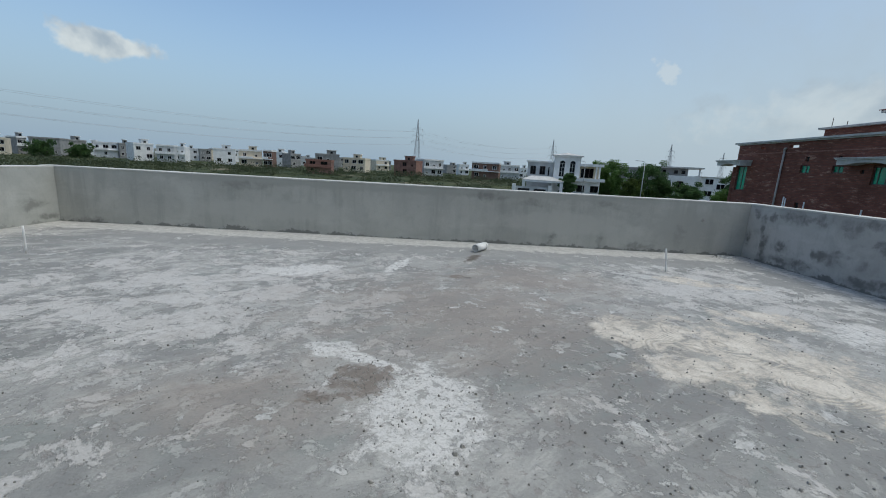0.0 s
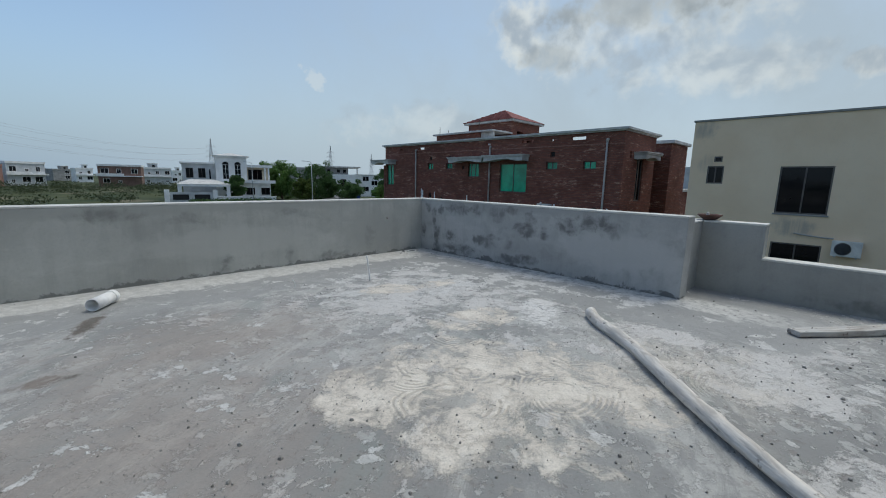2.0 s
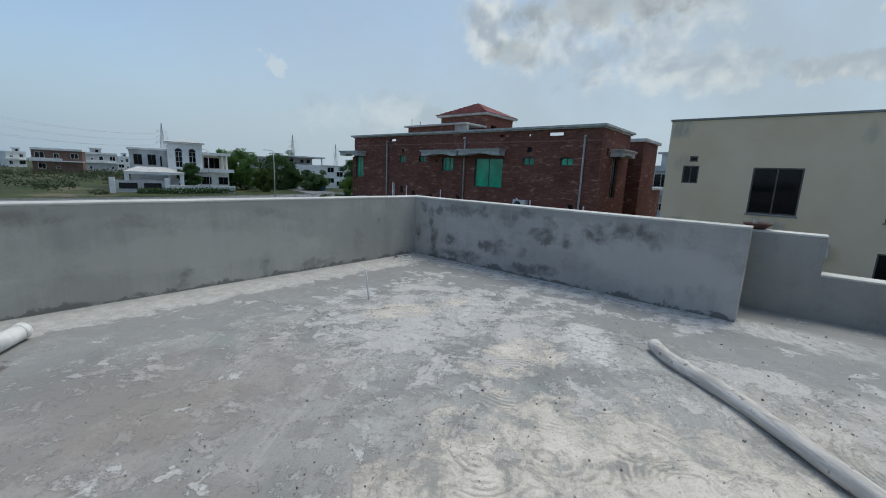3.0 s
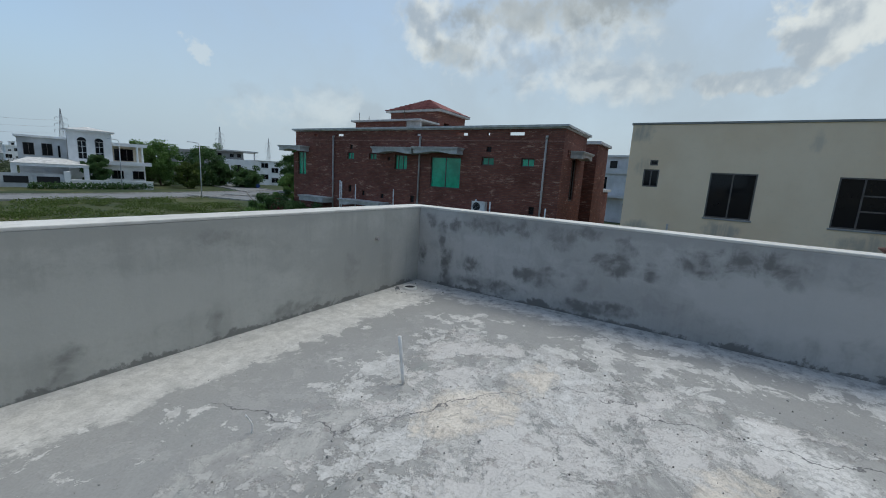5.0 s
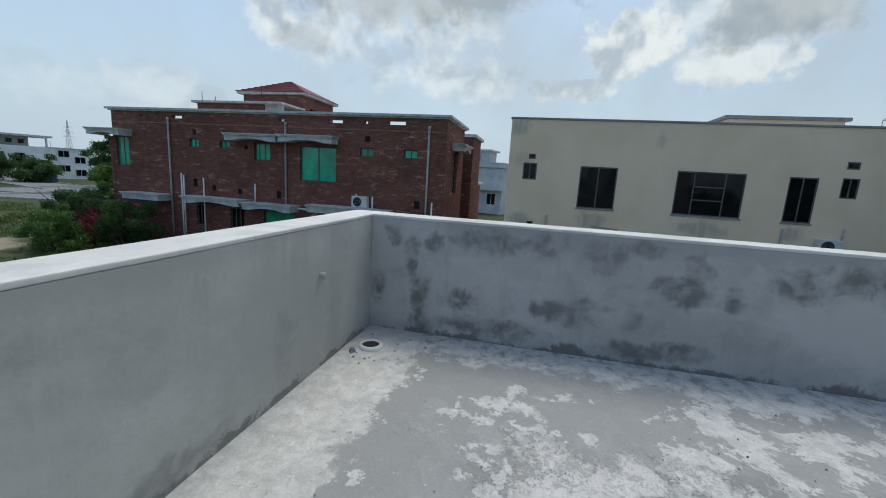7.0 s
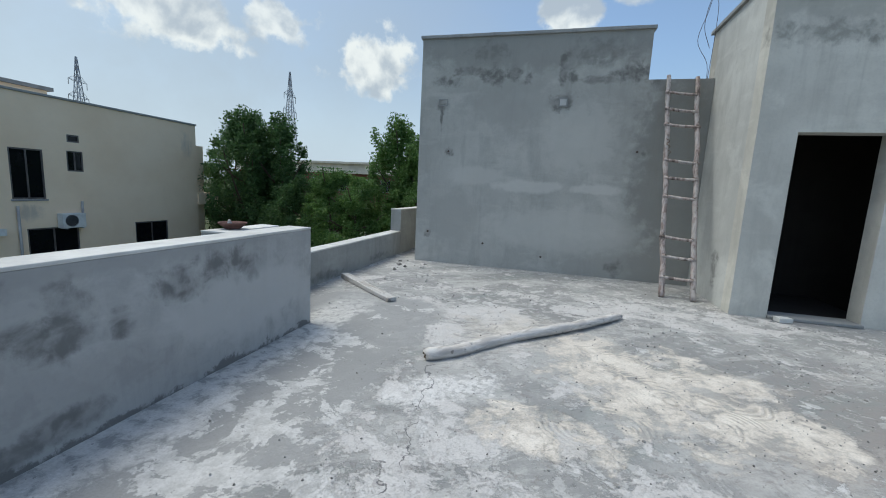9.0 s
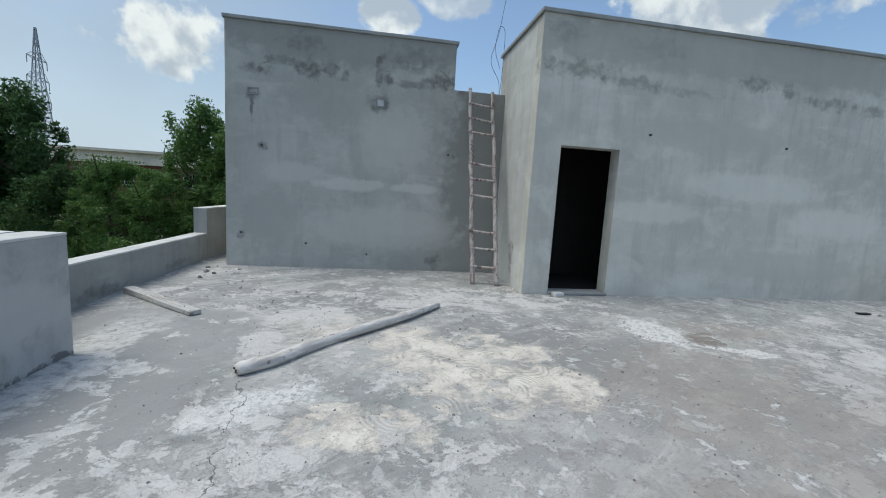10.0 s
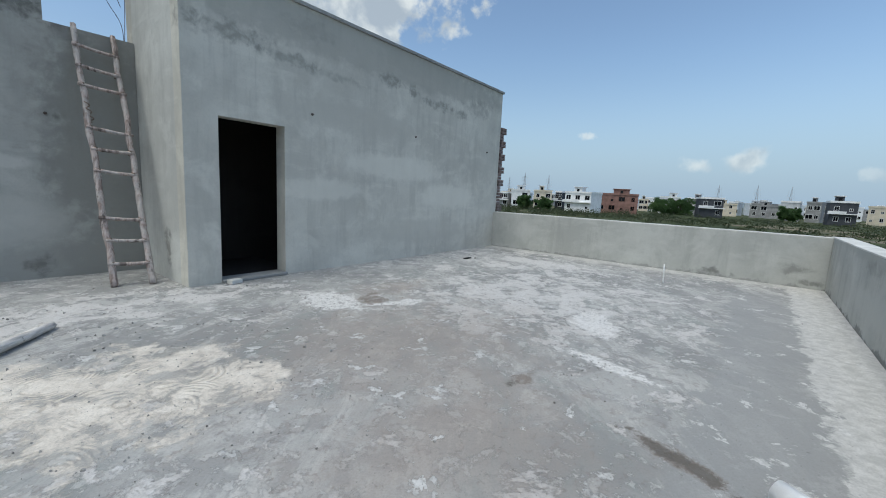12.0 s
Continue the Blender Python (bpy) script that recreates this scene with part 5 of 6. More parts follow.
    ridge = [bm.verts.new(c + Vector((0, s * 0.08, 0))) for s in (-1, 1)]
    for f in ((base[0], base[1], ridge[0]), (base[1], base[2], ridge[1], ridge[0]), (base[2], base[3], ridge[1]), (base[3], base[0], ridge[0], ridge[1]), base[::-1]):
        bm.faces.new(f)
    roof = part("tower_roof", bm, M_ROOFTILE, h, "low hipped red tile roof")
    for k in range(9):
        s = k / 9
        z = tz + 0.175 + s * 1.13
        x = tx0 - 0.36 + s * (c.x - tx0 + 0.35)
        part("tile_course", tube([(x, ty0 - 0.35 + s * 2.6, z), (x, ty1 + 0.35 - s * 2.6, z)], 0.03, 5), M_ROOFTILE, roof)
    for y, zz in ((27.3, 5.7), (26.3, 5.4), (22.9, 5.9)):
        part("roof_bar", tube([(25.8, y, 5.08), (25.8, y, zz)], 0.02, 5), M_RUST, h)
    ac_unit(WEST(X0) @ pose(-14.55, -0.02, -0.62))
    return h


def cream_house():
    X0, Y0, Y1, Z = 22.76, -12.6, 7.14, 4.07
    h = thing("cream_house", "two-storey cream rendered house with dark aluminium windows", "house")
    mw = WEST(X0)
    D = M_PANE
    wins = [(6.22, 5.9, 2.28, 2.52, (), ()), (6.44, 5.8, 1.32, 2.1, (0.5,), ()), (3.84, 2.21, 0.16, 2.06, (0.5,), ()), (-0.24, -2.93, 0.16, 2.07, (0.27, 0.72), ((0.36, 0.27, 0.72), (0.66, 0.27, 0.72))), (-4.5, -5.55, 0.16, 2.05, (0.5,), ()),
            (-6.4, -6.85, 2.45, 2.75, (), ()), (-6.35, -6.95, 1.28, 2.1, (0.5,), ()), (6.05, 5.75, -0.95, -0.65, (), ()), (6.25, 5.55, -2.0, -1.1, (0.5,), ()), (3.8, 2.2, -2.9, -1.05, (0.5,), ()), (-0.25, -3.1, -2.9, -0.97, (0.27, 0.72), ((0.66, 0.27, 0.72),)), (-4.85, -6.6, -2.9, -0.97, (0.5,), ()), (-9.0, -10.7, -2.9, -0.97, (0.5,), ())]
    bm = bmesh.new()
    panel(bm, -Y1, -Y0, GROUND - 0.1, Z, [(-a, -b, c, d) for a, b, c, d, *_ in wins], 0.0, 0.25, mw)
    part("wall_front", bm, M_CREAM, h)
    part("wall_side", box(X0 + 0.25, X0 + 11, Y1 - 0.25, Y1, GROUND - 0.1, Z), M_CREAM, h)
    part("wall_side", box(X0 + 0.25, X0 + 11, Y0, Y0 + 0.25, GROUND - 0.1, Z), M_CREAM, h)
    part("wall_back", box(X0 + 10.75, X0 + 11, Y0 + 0.25, Y1 - 0.25, GROUND - 0.1, Z), M_CREAM, h)
    part("roof", box(X0 + 0.25, X0 + 10.75, Y0 + 0.25, Y1 - 0.25, 3.2, 3.4), M_CEMENTFAR, h)
    part("first_floor", box(X0 + 0.25, X0 + 10.75, Y0 + 0.25, Y1 - 0.25, -0.5, -0.3), M_CEMENTFAR, h)
    part("coping", box(X0 - 0.05, X0 + 0.3, Y0 - 0.05, Y1 + 0.05, Z, Z + 0.09, 0.015), M_SLAB, h, "grey cement coping")
    for a, b, c, d, cols, rows in wins:
        window(h, mw, -a, -b, c, d, 0.02, D, cols, rows, 0.055)
        if d - c > 1:
            part("sill", moved(box(-a - 0.05, -b + 0.05, -0.04, 0.02, c - 0.07, c - 0.002, 0.01), mw), M_CEMENTFAR, h)
    part("step_out", box(X0 + 0.3, X0 + 3.2, Y0 - 0.75, Y0 - 0.002, GROUND, 3.05), M_CREAM, h, "stepped corner of the house")
    part("ledge", box(X0 - 0.1, X0 + 2.2, Y0 - 1.35, Y0 - 0.002, -0.2, 0.45, 0.02), M_CREAM, h)
    part("roof_room", box(26.9, 31, -8.4, -3.4, 3.4, 4.95), M_CREAM, h)
    part("roof_room_slab", box(26.75, 31.2, -8.6, -3.2, 4.95, 5.12, 0.02), M_SLAB, h)
    for y, za, zb in ((5.15, GROUND, -0.3), (-4.6, GROUND, -0.1), (-6.75, -1.0, 0.05), (2.7, GROUND, -3.0)):
        part("drain_pipe", tube([(X0 - 0.06, y, za), (X0 - 0.06, y, zb)], 0.045, 8), M_PVCOLD, h, smooth=True)
    part("meter_box", box(X0 - 0.2, X0 - 0.002, -4.15, -3.75, -1.15, -0.9, 0.015), M_ACWHITE, h)
    part("refrigerant_pipe", tube(curve_points([(X0 - 0.04, 3.1, -0.62), (X0 - 0.05, 2.4, -0.7), (X0 - 0.06, 1.9, -0.72)], 10), 0.03, 6), M_PVCOLD, h)
    ac_unit(mw @ pose(-1.5, -0.02, -1.35))
    ac_unit(mw @ pose(6.25, -0.02, -1.0))
    return h


brick_house()
cream_house()

# ---- ground, roads, distance ----
bm = bmesh.new()
N = 72
rings = [0, 12, 25, 45, 70, 110, 170, 260, 420, 800, 1600, 3200]
prev = None
centre = bm.verts.new((8, 15, GROUND))
for r in rings[1:]:
    row = []
    for k in range(N):
        t = 2 * math.pi * k / N
        x, y = 8 + r * math.cos(t), 15 + r * math.sin(t)
        bump = 0.25 * noise.noise(Vector((x * 0.03, y * 0.03, 0))) if 70 < r < 500 else 0
        row.append(bm.verts.new((x, y, GROUND + bump)))
    for k in range(N):
        if prev is None:
            bm.faces.new((centre, row[k], row[(k + 1) % N]))
        else:
            bm.faces.new((prev[k], row[k], row[(k + 1) % N], prev[(k + 1) % N]))
    prev = row
tagged(part("ground", bm, M_GROUND), "rough green grassland with bare earth patches", "ground", kind="structure")


def ribbon(name, label, points, width, z, mat, n=40, kerbs=True):
    pts = curve_points([(x, y, z) for x, y in points], n)
    bm = bmesh.new()
    rows = []
    for i, p in enumerate(pts):
        d = (pts[min(i + 1, n)] - pts[max(i - 1, 0)]).normalized()
        s = Vector((-d.y, d.x, 0)) * width / 2
        rows.append((bm.verts.new(p - s), bm.verts.new(p + s)))
    for a, b in zip(rows, rows[1:]):
        bm.faces.new((a[0], b[0], b[1], a[1]))
    road = tagged(part(name, bm, mat), label, "road", kind="structure")
    for sgn in (-1, 1) if kerbs else ():
        bm = bmesh.new()
        prevq = None
        for i, p in enumerate(pts):
            d = (pts[min(i + 1, n)] - pts[max(i - 1, 0)]).normalized()
            s = Vector((-d.y, d.x, 0)) * sgn
            q = [bm.verts.new(p + s * a + Vector((0, 0, b))) for a, b in ((width / 2, -0.1), (width / 2, 0.13), (width / 2 + 0.15, 0.13), (width / 2 + 0.15, -0.1))]
            if prevq:
                for k in range(3):
                    bm.faces.new((prevq[k], q[k], q[k + 1], prevq[k + 1]))
            prevq = q
        part("kerb", bm, M_KERB, road, "concrete kerb")


ribbon("road", "pale asphalt street crossing the field", [(-60, 66), (0, 65), (18, 64.5), (30, 66), (44, 69), (70, 76), (120, 88)], 7.5, GROUND + 0.06, M_ASPHALT)
ribbon("road_side", "pale asphalt side street", [(47, 69.5), (52, 92), (58, 130)], 7.0, GROUND + 0.05, M_ASPHALT)
ribbon("road_lane", "asphalt lane in front of the neighbouring houses", [(34, 66), (37.5, 52), (39, 30), (39.5, -10)], 6.0, GROUND + 0.055, M_ASPHALT)


def blades(name, label, spots, seed, mat, leaf=0.12, category="bushes"):
    """Low weeds and shrubs as many small leaves: spots are (x, y, radius, height, count)."""
    rng = np.random.default_rng(seed)
    vs, fs = [], []
    for x, y, rad, high, count in spots:
        u = rng.normal(size=(count, 3))
        u /= np.linalg.norm(u, axis=1)[:, None]
        lump = 0.72 + 0.42 * np.array([noise.noise(Vector((a * 2.3 + x, b * 2.3 + y, c * 2.3))) for a, b, c in u])
        r = rng.uniform(0.35, 1.0, count) ** 0.5 * lump
        p = u * r[:, None] * [rad, rad, high * 0.62]
        p[:, 2] = np.abs(p[:, 2] + high * 0.42)
        add_leaves(vs, fs, p + [x, y, GROUND], rng, leaf)
    me = bpy.data.meshes.new(name)
    me.from_pydata(vs, [], fs)
    me.materials.append(mat)
    return tagged(new(name, me), label, category, kind="stuff")


def add_leaves(vs, fs, p, rng, leaf):
    n = len(p)
    a = rng.normal(size=(n, 3))
    a[:, 2] -= 0.25
    a /= np.linalg.norm(a, axis=1)[:, None]
    b = np.cross(a, rng.normal(size=(n, 3)))
    b /= np.linalg.norm(b, axis=1)[:, None]
    s = leaf * rng.uniform(0.6, 1.35, n)[:, None]
    fold = np.cross(a, b) * s * 0.18
    k = len(vs)
    for q in zip(p - a * s, p + b * s * 0.5 + fold, p + a * s, p - b * s * 0.5 + fold):
        vs.extend(q)
    fs.extend([(k + 4 * i, k + 4 * i + 1, k + 4 * i + 2, k + 4 * i + 3) for i in range(n)])


def tree(x, y, high, rad, count, leaf, mat, seed, label, low=0.28, clumps=46, upright=1.0, base=GROUND):
    """A trunk with limbs and a crown of many leaves gathered in uneven clumps."""
    rng = np.random.default_rng(seed)
    t = thing("tree", label, "tree", (x, y, base))
    bm = bmesh.new()
    top = Vector((rng.uniform(-0.3, 0.3), rng.uniform(-0.3, 0.3), high * 0.86))
    stem = curve_points([(0, 0, -0.1), (0.1 * rad * rng.uniform(-1, 1), 0.1 * rad * rng.uniform(-1, 1), high * 0.35), tuple(top)], 10)
    r0 = 0.018 * high + 0.03
    tube_into(bm, stem, [r0 * (1 - 0.9 * i / 10) + 0.012 for i in range(11)], 8, True, 0.2)
    tips = [top]
    for i in range(15):
        s = low * 0.75 + (0.93 - low * 0.75) * (i + 0.5) / 15
        root = stem[min(int(s * 10), 9)]
        az = i * 2.4 + rng.uniform(-0.5, 0.5)
        reach = rad * rng.uniform(0.55, 0.95) * (1.1 - 0.6 * abs(s - 0.45))
        tip = root + Vector((math.cos(az) * reach, math.sin(az) * reach, reach * upright * rng.uniform(0.4, 1.0)))
        mid = root.lerp(tip, 0.5) + Vector((0, 0, -0.08 * reach))
        tube_into(bm, curve_points([root, mid, tip], 5), [r0 * 0.4 * (1 - 0.85 * k / 5) + 0.008 for k in range(6)], 6, True)
        tips += [tip, mid]
    part("trunk", bm, M_BARK, t, smooth=True)
    vs, fs = [], []
    per = count // clumps
    for i in range(clumps):
        if i < len(tips) and i % 5 != 4:
            c = np.array(tips[i])
        else:
            az, h, q = rng.uniform(0, 6.28), rng.uniform(low, 0.98), rng.uniform(0.3, 0.95)
            swell = math.sin(math.pi * min(1, (h - low) / (1 - low) * 0.82 + 0.16)) ** 0.7
            c = np.array((math.cos(az) * rad * q * swell, math.sin(az) * rad * q * swell, high * h))
        size = rad * rng.uniform(0.11, 0.25)
        p = c + np.clip(rng.normal(size=(per, 3)), -1.5, 1.5) * size * ([0.42, 0.42, 0.85] if upright > 1.4 else [0.6, 0.6, 0.5])
        add_leaves(vs, fs, p, rng, leaf)
    me = bpy.data.meshes.new("crown")
    me.from_pydata(vs, [], fs)
    me.materials.append(mat)
    crown = new("crown", me)
    crown.parent = t
    return t


def far_house(x, y, wide, deep, high, mat, seed, label, room=True, trim=None, bands=False, yaw=None):
    """A distant flat-roofed house of two storeys with its windows, balcony, parapet and roof room."""
    rng = random.Random(seed)
    face = math.degrees(math.atan2(x - 2, y - 4)) if yaw is None else yaw
    h = thing("house", label, "house", (x, y, GROUND), -face + rng.uniform(-32, 32))
    trim = trim or M_WHITE
    w2 = wide / 2
    part("wall", box(-w2, w2, 0, deep, -0.2, high - 0.7), mat, h)
    bm = bmesh.new()
    panel(bm, -w2 - 0.15, w2 + 0.15, high - 0.7, high, [], -0.25, -0.05)
    bx(bm, -w2 - 0.15, -w2 + 0.1, -0.05, deep, high - 0.7, high)
    bx(bm, w2 - 0.1, w2 + 0.15, -0.05, deep, high - 0.7, high)
    part("parapet", bm, trim if bands else mat, h)
    part("roof", box(-w2 + 0.1, w2 - 0.1, -0.05, deep, high - 0.7, high - 0.55), M_CEMENTFAR, h)
    if bands:
        part("floor_band", box(-w2 - 0.5, w2 + 0.5, -0.9, -0.002, high * 0.46, high * 0.46 + 0.35), trim, h, "balcony slab band")
        part("balcony_wall", box(-w2 - 0.5, w2 * 0.2, -0.95, -0.8, high * 0.46 + 0.35, high * 0.46 + 1.1), trim, h)
    if room:
        a = rng.uniform(-0.6, 0.1) * w2
        b = a + wide * rng.uniform(0.25, 0.4)
        part("roof_room", box(a, b, 1.5, 4.5, high - 0.5, high + 1.6), mat, h)
        part("roof_room_slab", box(a - 0.4, b + 0.4, 1.1, 4.9, high + 1.6, high + 1.85), trim, h)
        part("roof_room_window", box((a + b) / 2 - 0.5, (a + b) / 2 + 0.5, 1.46, 1.52, high + 0.1, high + 1.1), M_PANE, h)
    n = max(2, int(wide / 3.4))
    for row, z in enumerate((high * 0.12, high * 0.55)):
        for i in range(n):
            if rng.random() < 0.14:
                continue
            c = -w2 + wide * (i + 0.5) / n + rng.uniform(-0.3, 0.3)
            hw, hh = rng.choice(((0.6, 1.5), (0.9, 1.6), (1.1, 1.7), (0.45, 0.8)))
            bm = bmesh.new()
            panel(bm, c - hw - 0.1, c + hw + 0.1, z + 0.4, z + 0.6 + hh, [(c - hw, c + hw, z + 0.5, z + 0.5 + hh)], -0.06, 0.0)
            bx(bm, c - 0.03, c + 0.03, -0.05, -0.01, z + 0.5, z + 0.5 + hh)
            wn = part("window", bm, trim, h)
            part("pane", box(c - hw, c + hw, -0.03, -0.006, z + 0.5, z + 0.5 + hh), M_PANE, wn)
    return h


def by(az, dist):
    """A place by its compass bearing and distance from the terrace."""
    return 1.5 + dist * math.sin(radians(az)), 3 + dist * math.cos(radians(az))


W, G, C, D, K = M_WHITE, M_CEMENTFAR, M_CREAMFAR, M_BROWNFAR, M_BLACKFAR
LOOKS = {"W": (W, "distant white two-storey house with dark windows"), "G": (G, "distant grey cement-rendered house"), "C": (C, "distant cream two-storey house"), "B": (M_BRICKFAR, "distant unplastered red brick house"),
         "D": (D, "distant brown house with white balconies"), "K": (K, "distant charcoal house with white box frames"), "O": (M_OFFWHITE, "distant pale blue-grey house")}
# bearing of both ends, distance, height above the field, look
ROW = [(-46, -45.3, 280, 8.2, "G"), (-45.3, -42.9, 265, 8.3, "G"), (-42.6, -40.8, 275, 8.2, "G"), (-41.0, -39.8, 330, 7.6, "W"), (-40.4, -38.3, 290, 8.2, "W"), (-38.2, -37.3, 285, 8.2, "G"), (-37.1, -35.2, 240, 8.2, "W"), (-35.0, -33.3, 235, 8.0, "O"),
       (-33.2, -32.2, 260, 8.0, "W"), (-32.1, -30.7, 320, 8.0, "W"), (-30.6, -29.4, 310, 8.0, "G"), (-29.3, -26.9, 240, 8.1, "W"), (-26.6, -23.9, 215, 7.9, "C"), (-23.8, -22.8, 205, 8.2, "D"), (-22.7, -21.2, 260, 8.3, "W"), (-20.5, -19.1, 235, 7.6, "G"),
       (-18.8, -15.5, 150, 5.1, "B"), (-17.4, -14.3, 195, 7.9, "G"), (-13.9, -10.8, 200, 6.9, "C"), (-10.4, -9.5, 300, 7.6, "O"), (-9.3, -7.3, 290, 7.5, "C"), (-7.0, -3.7, 182, 7.0, "B"), (-2.8, 0.3, 195, 8.2, "O"), (0.6, 2.2, 330, 7.0, "G"), (2.4, 3.8, 290, 7.5, "W"),
       (4.1, 7.9, 192, 8.2, "D"), (8.1, 10.8, 225, 8.0, "O"), (10.9, 11.8, 285, 7.4, "W"), (-119.9, -118.6, 180, 6.7, "G"), (-118.1, -115.6, 178, 8.0, "W"), (-115.0, -112.6, 175, 8.1, "C"), (-112.2, -111.2, 180, 8.1, "K"), (-111.0, -107.2, 160, 7.8, "W"),
       (-106.8, -101.7, 175, 8.0, "B"), (-101.1, -99.6, 260, 8.0, "W"), (-99.4, -97.2, 230, 8.5, "W"), (-96.5, -95.2, 230, 8.4, "G"), (-95.0, -92.6, 190, 8.2, "K"), (-92.2, -91.3, 380, 7.8, "W"), (-90.4, -88.4, 300, 7.8, "G"), (-87.6, -86.0, 230, 8.6, "O"),
       (-85.5, -84.3, 225, 8.6, "G"), (-83.6, -81.5, 200, 8.8, "K"), (-81.1, -79.6, 250, 8.1, "C"), (-78.6, -76, 240, 8, "W")]
for i, (a0, a1, dist, high, look_key) in enumerate(ROW):
    mat, label = LOOKS[look_key]
    x, y = by((a0 + a1) / 2, dist)
    far_house(x, y, 2 * dist * math.tan(radians(a1 - a0) / 2), 9, high, mat, i, label, room=i % 3 != 1, bands=look_key in "DOK" or i % 4 == 0, trim=M_WHITE if look_key != "B" else M_LOOSE)
# a second, fainter row far behind, so that the skyline has no gaps
for i in range(46):
    az = -50 + i * 1.45 if i < 30 else -122 + (i - 30) * 2.7
    x, y = by(az + 0.5 * math.sin(i * 3.7), 380 + 40 * math.sin(i * 1.9))
    far_house(x, y, 9 + 3 * math.sin(i * 2.3), 8, 7.4 + math.sin(i * 5.1), (W, G, M_OFFWHITE, C)[i % 4], 100 + i, "far pale house on the skyline", room=i % 2 == 0)

# more pale houses between the rows
for i in range(34):
    az = -121 + i * 1.4 if i < 32 else -47 + (i - 32) * 3.0
    x, y = by(az + 0.4 * math.sin(i * 2.9), 285 + 35 * math.sin(i * 2.1))
    far_house(x, y, 8 + 3.5 * math.sin(i * 1.7), 8, 7.3 + 0.8 * math.sin(i * 4.3), (W, W, C, M_OFFWHITE, W, G)[i % 6], 200 + i, "far pale flat-roofed house", room=i % 3 != 0, bands=i % 4 == 1)


def white_villa():
    """The white villa with tall arched windows across the street."""
    h = thing("villa", "white two-storey villa with tall arched windows and a porch", "house", (26.3, 88, GROUND), -14)
    part("wing_wall", box(-7.0, -1.6, 0.6, 10, -0.2, 7.0), M_OFFWHITE, h, "pale grey side wing")
    part("wing_slab", box(-7.3, -1.6, 0.2, 10, 7.0, 7.3), M_WHITE, h)
    bm = bmesh.new()
    arch = [(-0.35, 0.75), (1.75, 2.85)]
    holes = [(a, b, 4.2, 7.0) for a, b in arch]
    panel(bm, -1.5, 3.9, 3.5, 8.4, holes, -0.6, -0.35)
    bx(bm, -1.5, -1.25, -0.35, 4, 3.5, 8.4)
    bx(bm, 3.65, 3.9, -0.35, 4, 3.5, 8.4)
    bx(bm, -1.5, 3.9, 4, 4.2, 3.5, 8.4)
    part("tower_wall", bm, M_WHITE, h)
    for a, b in arch:
        window(h, Matrix(), a, b, 4.2, 7.0, -0.5, M_PANE, (0.5,), ((0.35, 0, 1), (0.7, 0, 1)), 0.07, rim=M_OFFWHITE)
        bm = bmesh.new()
        c, r = (a + b) / 2, (b - a) / 2
        ring = [(c + r * math.cos(t), r * math.sin(t) + 7.0) for t in np.linspace(0, math.pi, 13)]
        vs = [bm.verts.new((u, -0.66, z)) for u, z in ring]
        bm.faces.new(vs)
        top = bmesh.ops.extrude_face_region(bm, geom=bm.faces[:])
        bmesh.ops.translate(bm, vec=(0, 0.05, 0), verts=[v for v in top["geom"] if isinstance(v, bmesh.types.BMVert)])
        part("fanlight", bm, M_PANE, h, "round-headed fanlight")
    part("tower_cornice", box(-1.9, 4.3, -1.0, 4.6, 8.4, 8.65), M_WHITE, h)
    bm = bmesh.new()
    base = [bm.verts.new(p) for p in ((-2.0, -1.1, 8.652), (4.4, -1.1, 8.652), (4.4, 4.7, 8.652), (-2.0, 4.7, 8.652))]
    apex = bm.verts.new((1.2, 1.8, 9.3))
    for k in range(4):
        bm.faces.new((base[k], base[(k + 1) % 4], apex))
    part("tower_roof", bm, M_TRIM, h, "low pyramid roof")
    part("wall", box(-1.598, 8.2, 0, 10, -0.2, 3.5), M_WHITE, h)
    part("upper_wall", box(3.902, 8.2, 2.0, 10, 3.5, 6.6), M_CREAMFAR, h)
    part("balcony_roof", box(3.95, 8.6, -0.5, 10.2, 6.6, 7.1), M_WHITE, h)
    part("balcony_slab", box(-1.6, 9.0, -1.2, -0.62, 3.5, 4.1), M_WHITE, h)
    for x in (7.2, 7.9):
        part("column", tube([(x, -0.2, 4.1), (x, -0.2, 6.6)], 0.16, 10), M_WHITE, h)
    window(h, Matrix(), 4.3, 6.9, 4.2, 6.2, 1.94, M_PANE, (0.33, 0.66), bar=0.07, rim=M_FRAME)
    for a in (-6.4, -4.4):
        window(h, Matrix(), a, a + 1.2, 4.4, 6.2, 0.53, M_PANE, (0.5,), bar=0.06)
    part("slit_window", box(-2.6, -2.35, 0.54, 0.62, 4.2, 6.0), M_PANE, h)
    for a in (3.6, 6.4):
        window(h, Matrix(), a, a + 1.6, 1.2, 2.6, -0.07, M_PANE, (0.5,), bar=0.06)
    # porch with a shallow arch
    part("porch_roof", box(-7.6, 0.6, -6.2, -1.3, 2.9, 3.3), M_WHITE, h)
    bm = bmesh.new()
    base = [bm.verts.new(p) for p in ((-7.7, -6.3, 3.302), (0.7, -6.3, 3.302), (0.7, -1.3, 3.302), (-7.7, -1.3, 3.302))]
    ridge = [bm.verts.new(p) for p in ((-6, -2.0, 4.1), (-2, -2.0, 4.1))]
    for f in ((base[0], base[1], ridge[1], ridge[0]), (base[1], base[2], ridge[1]), (base[2], base[3], ridge[0], ridge[1]), (base[3], base[0], ridge[0])):
        bm.faces.new(f)
    part("porch_hip", bm, M_TRIM, h)
    for x in (-7.3, 0.2):
        part("porch_column", box(x - 0.3, x + 0.3, -6.1, -5.5, 0, 2.9), M_WHITE, h)
    return h


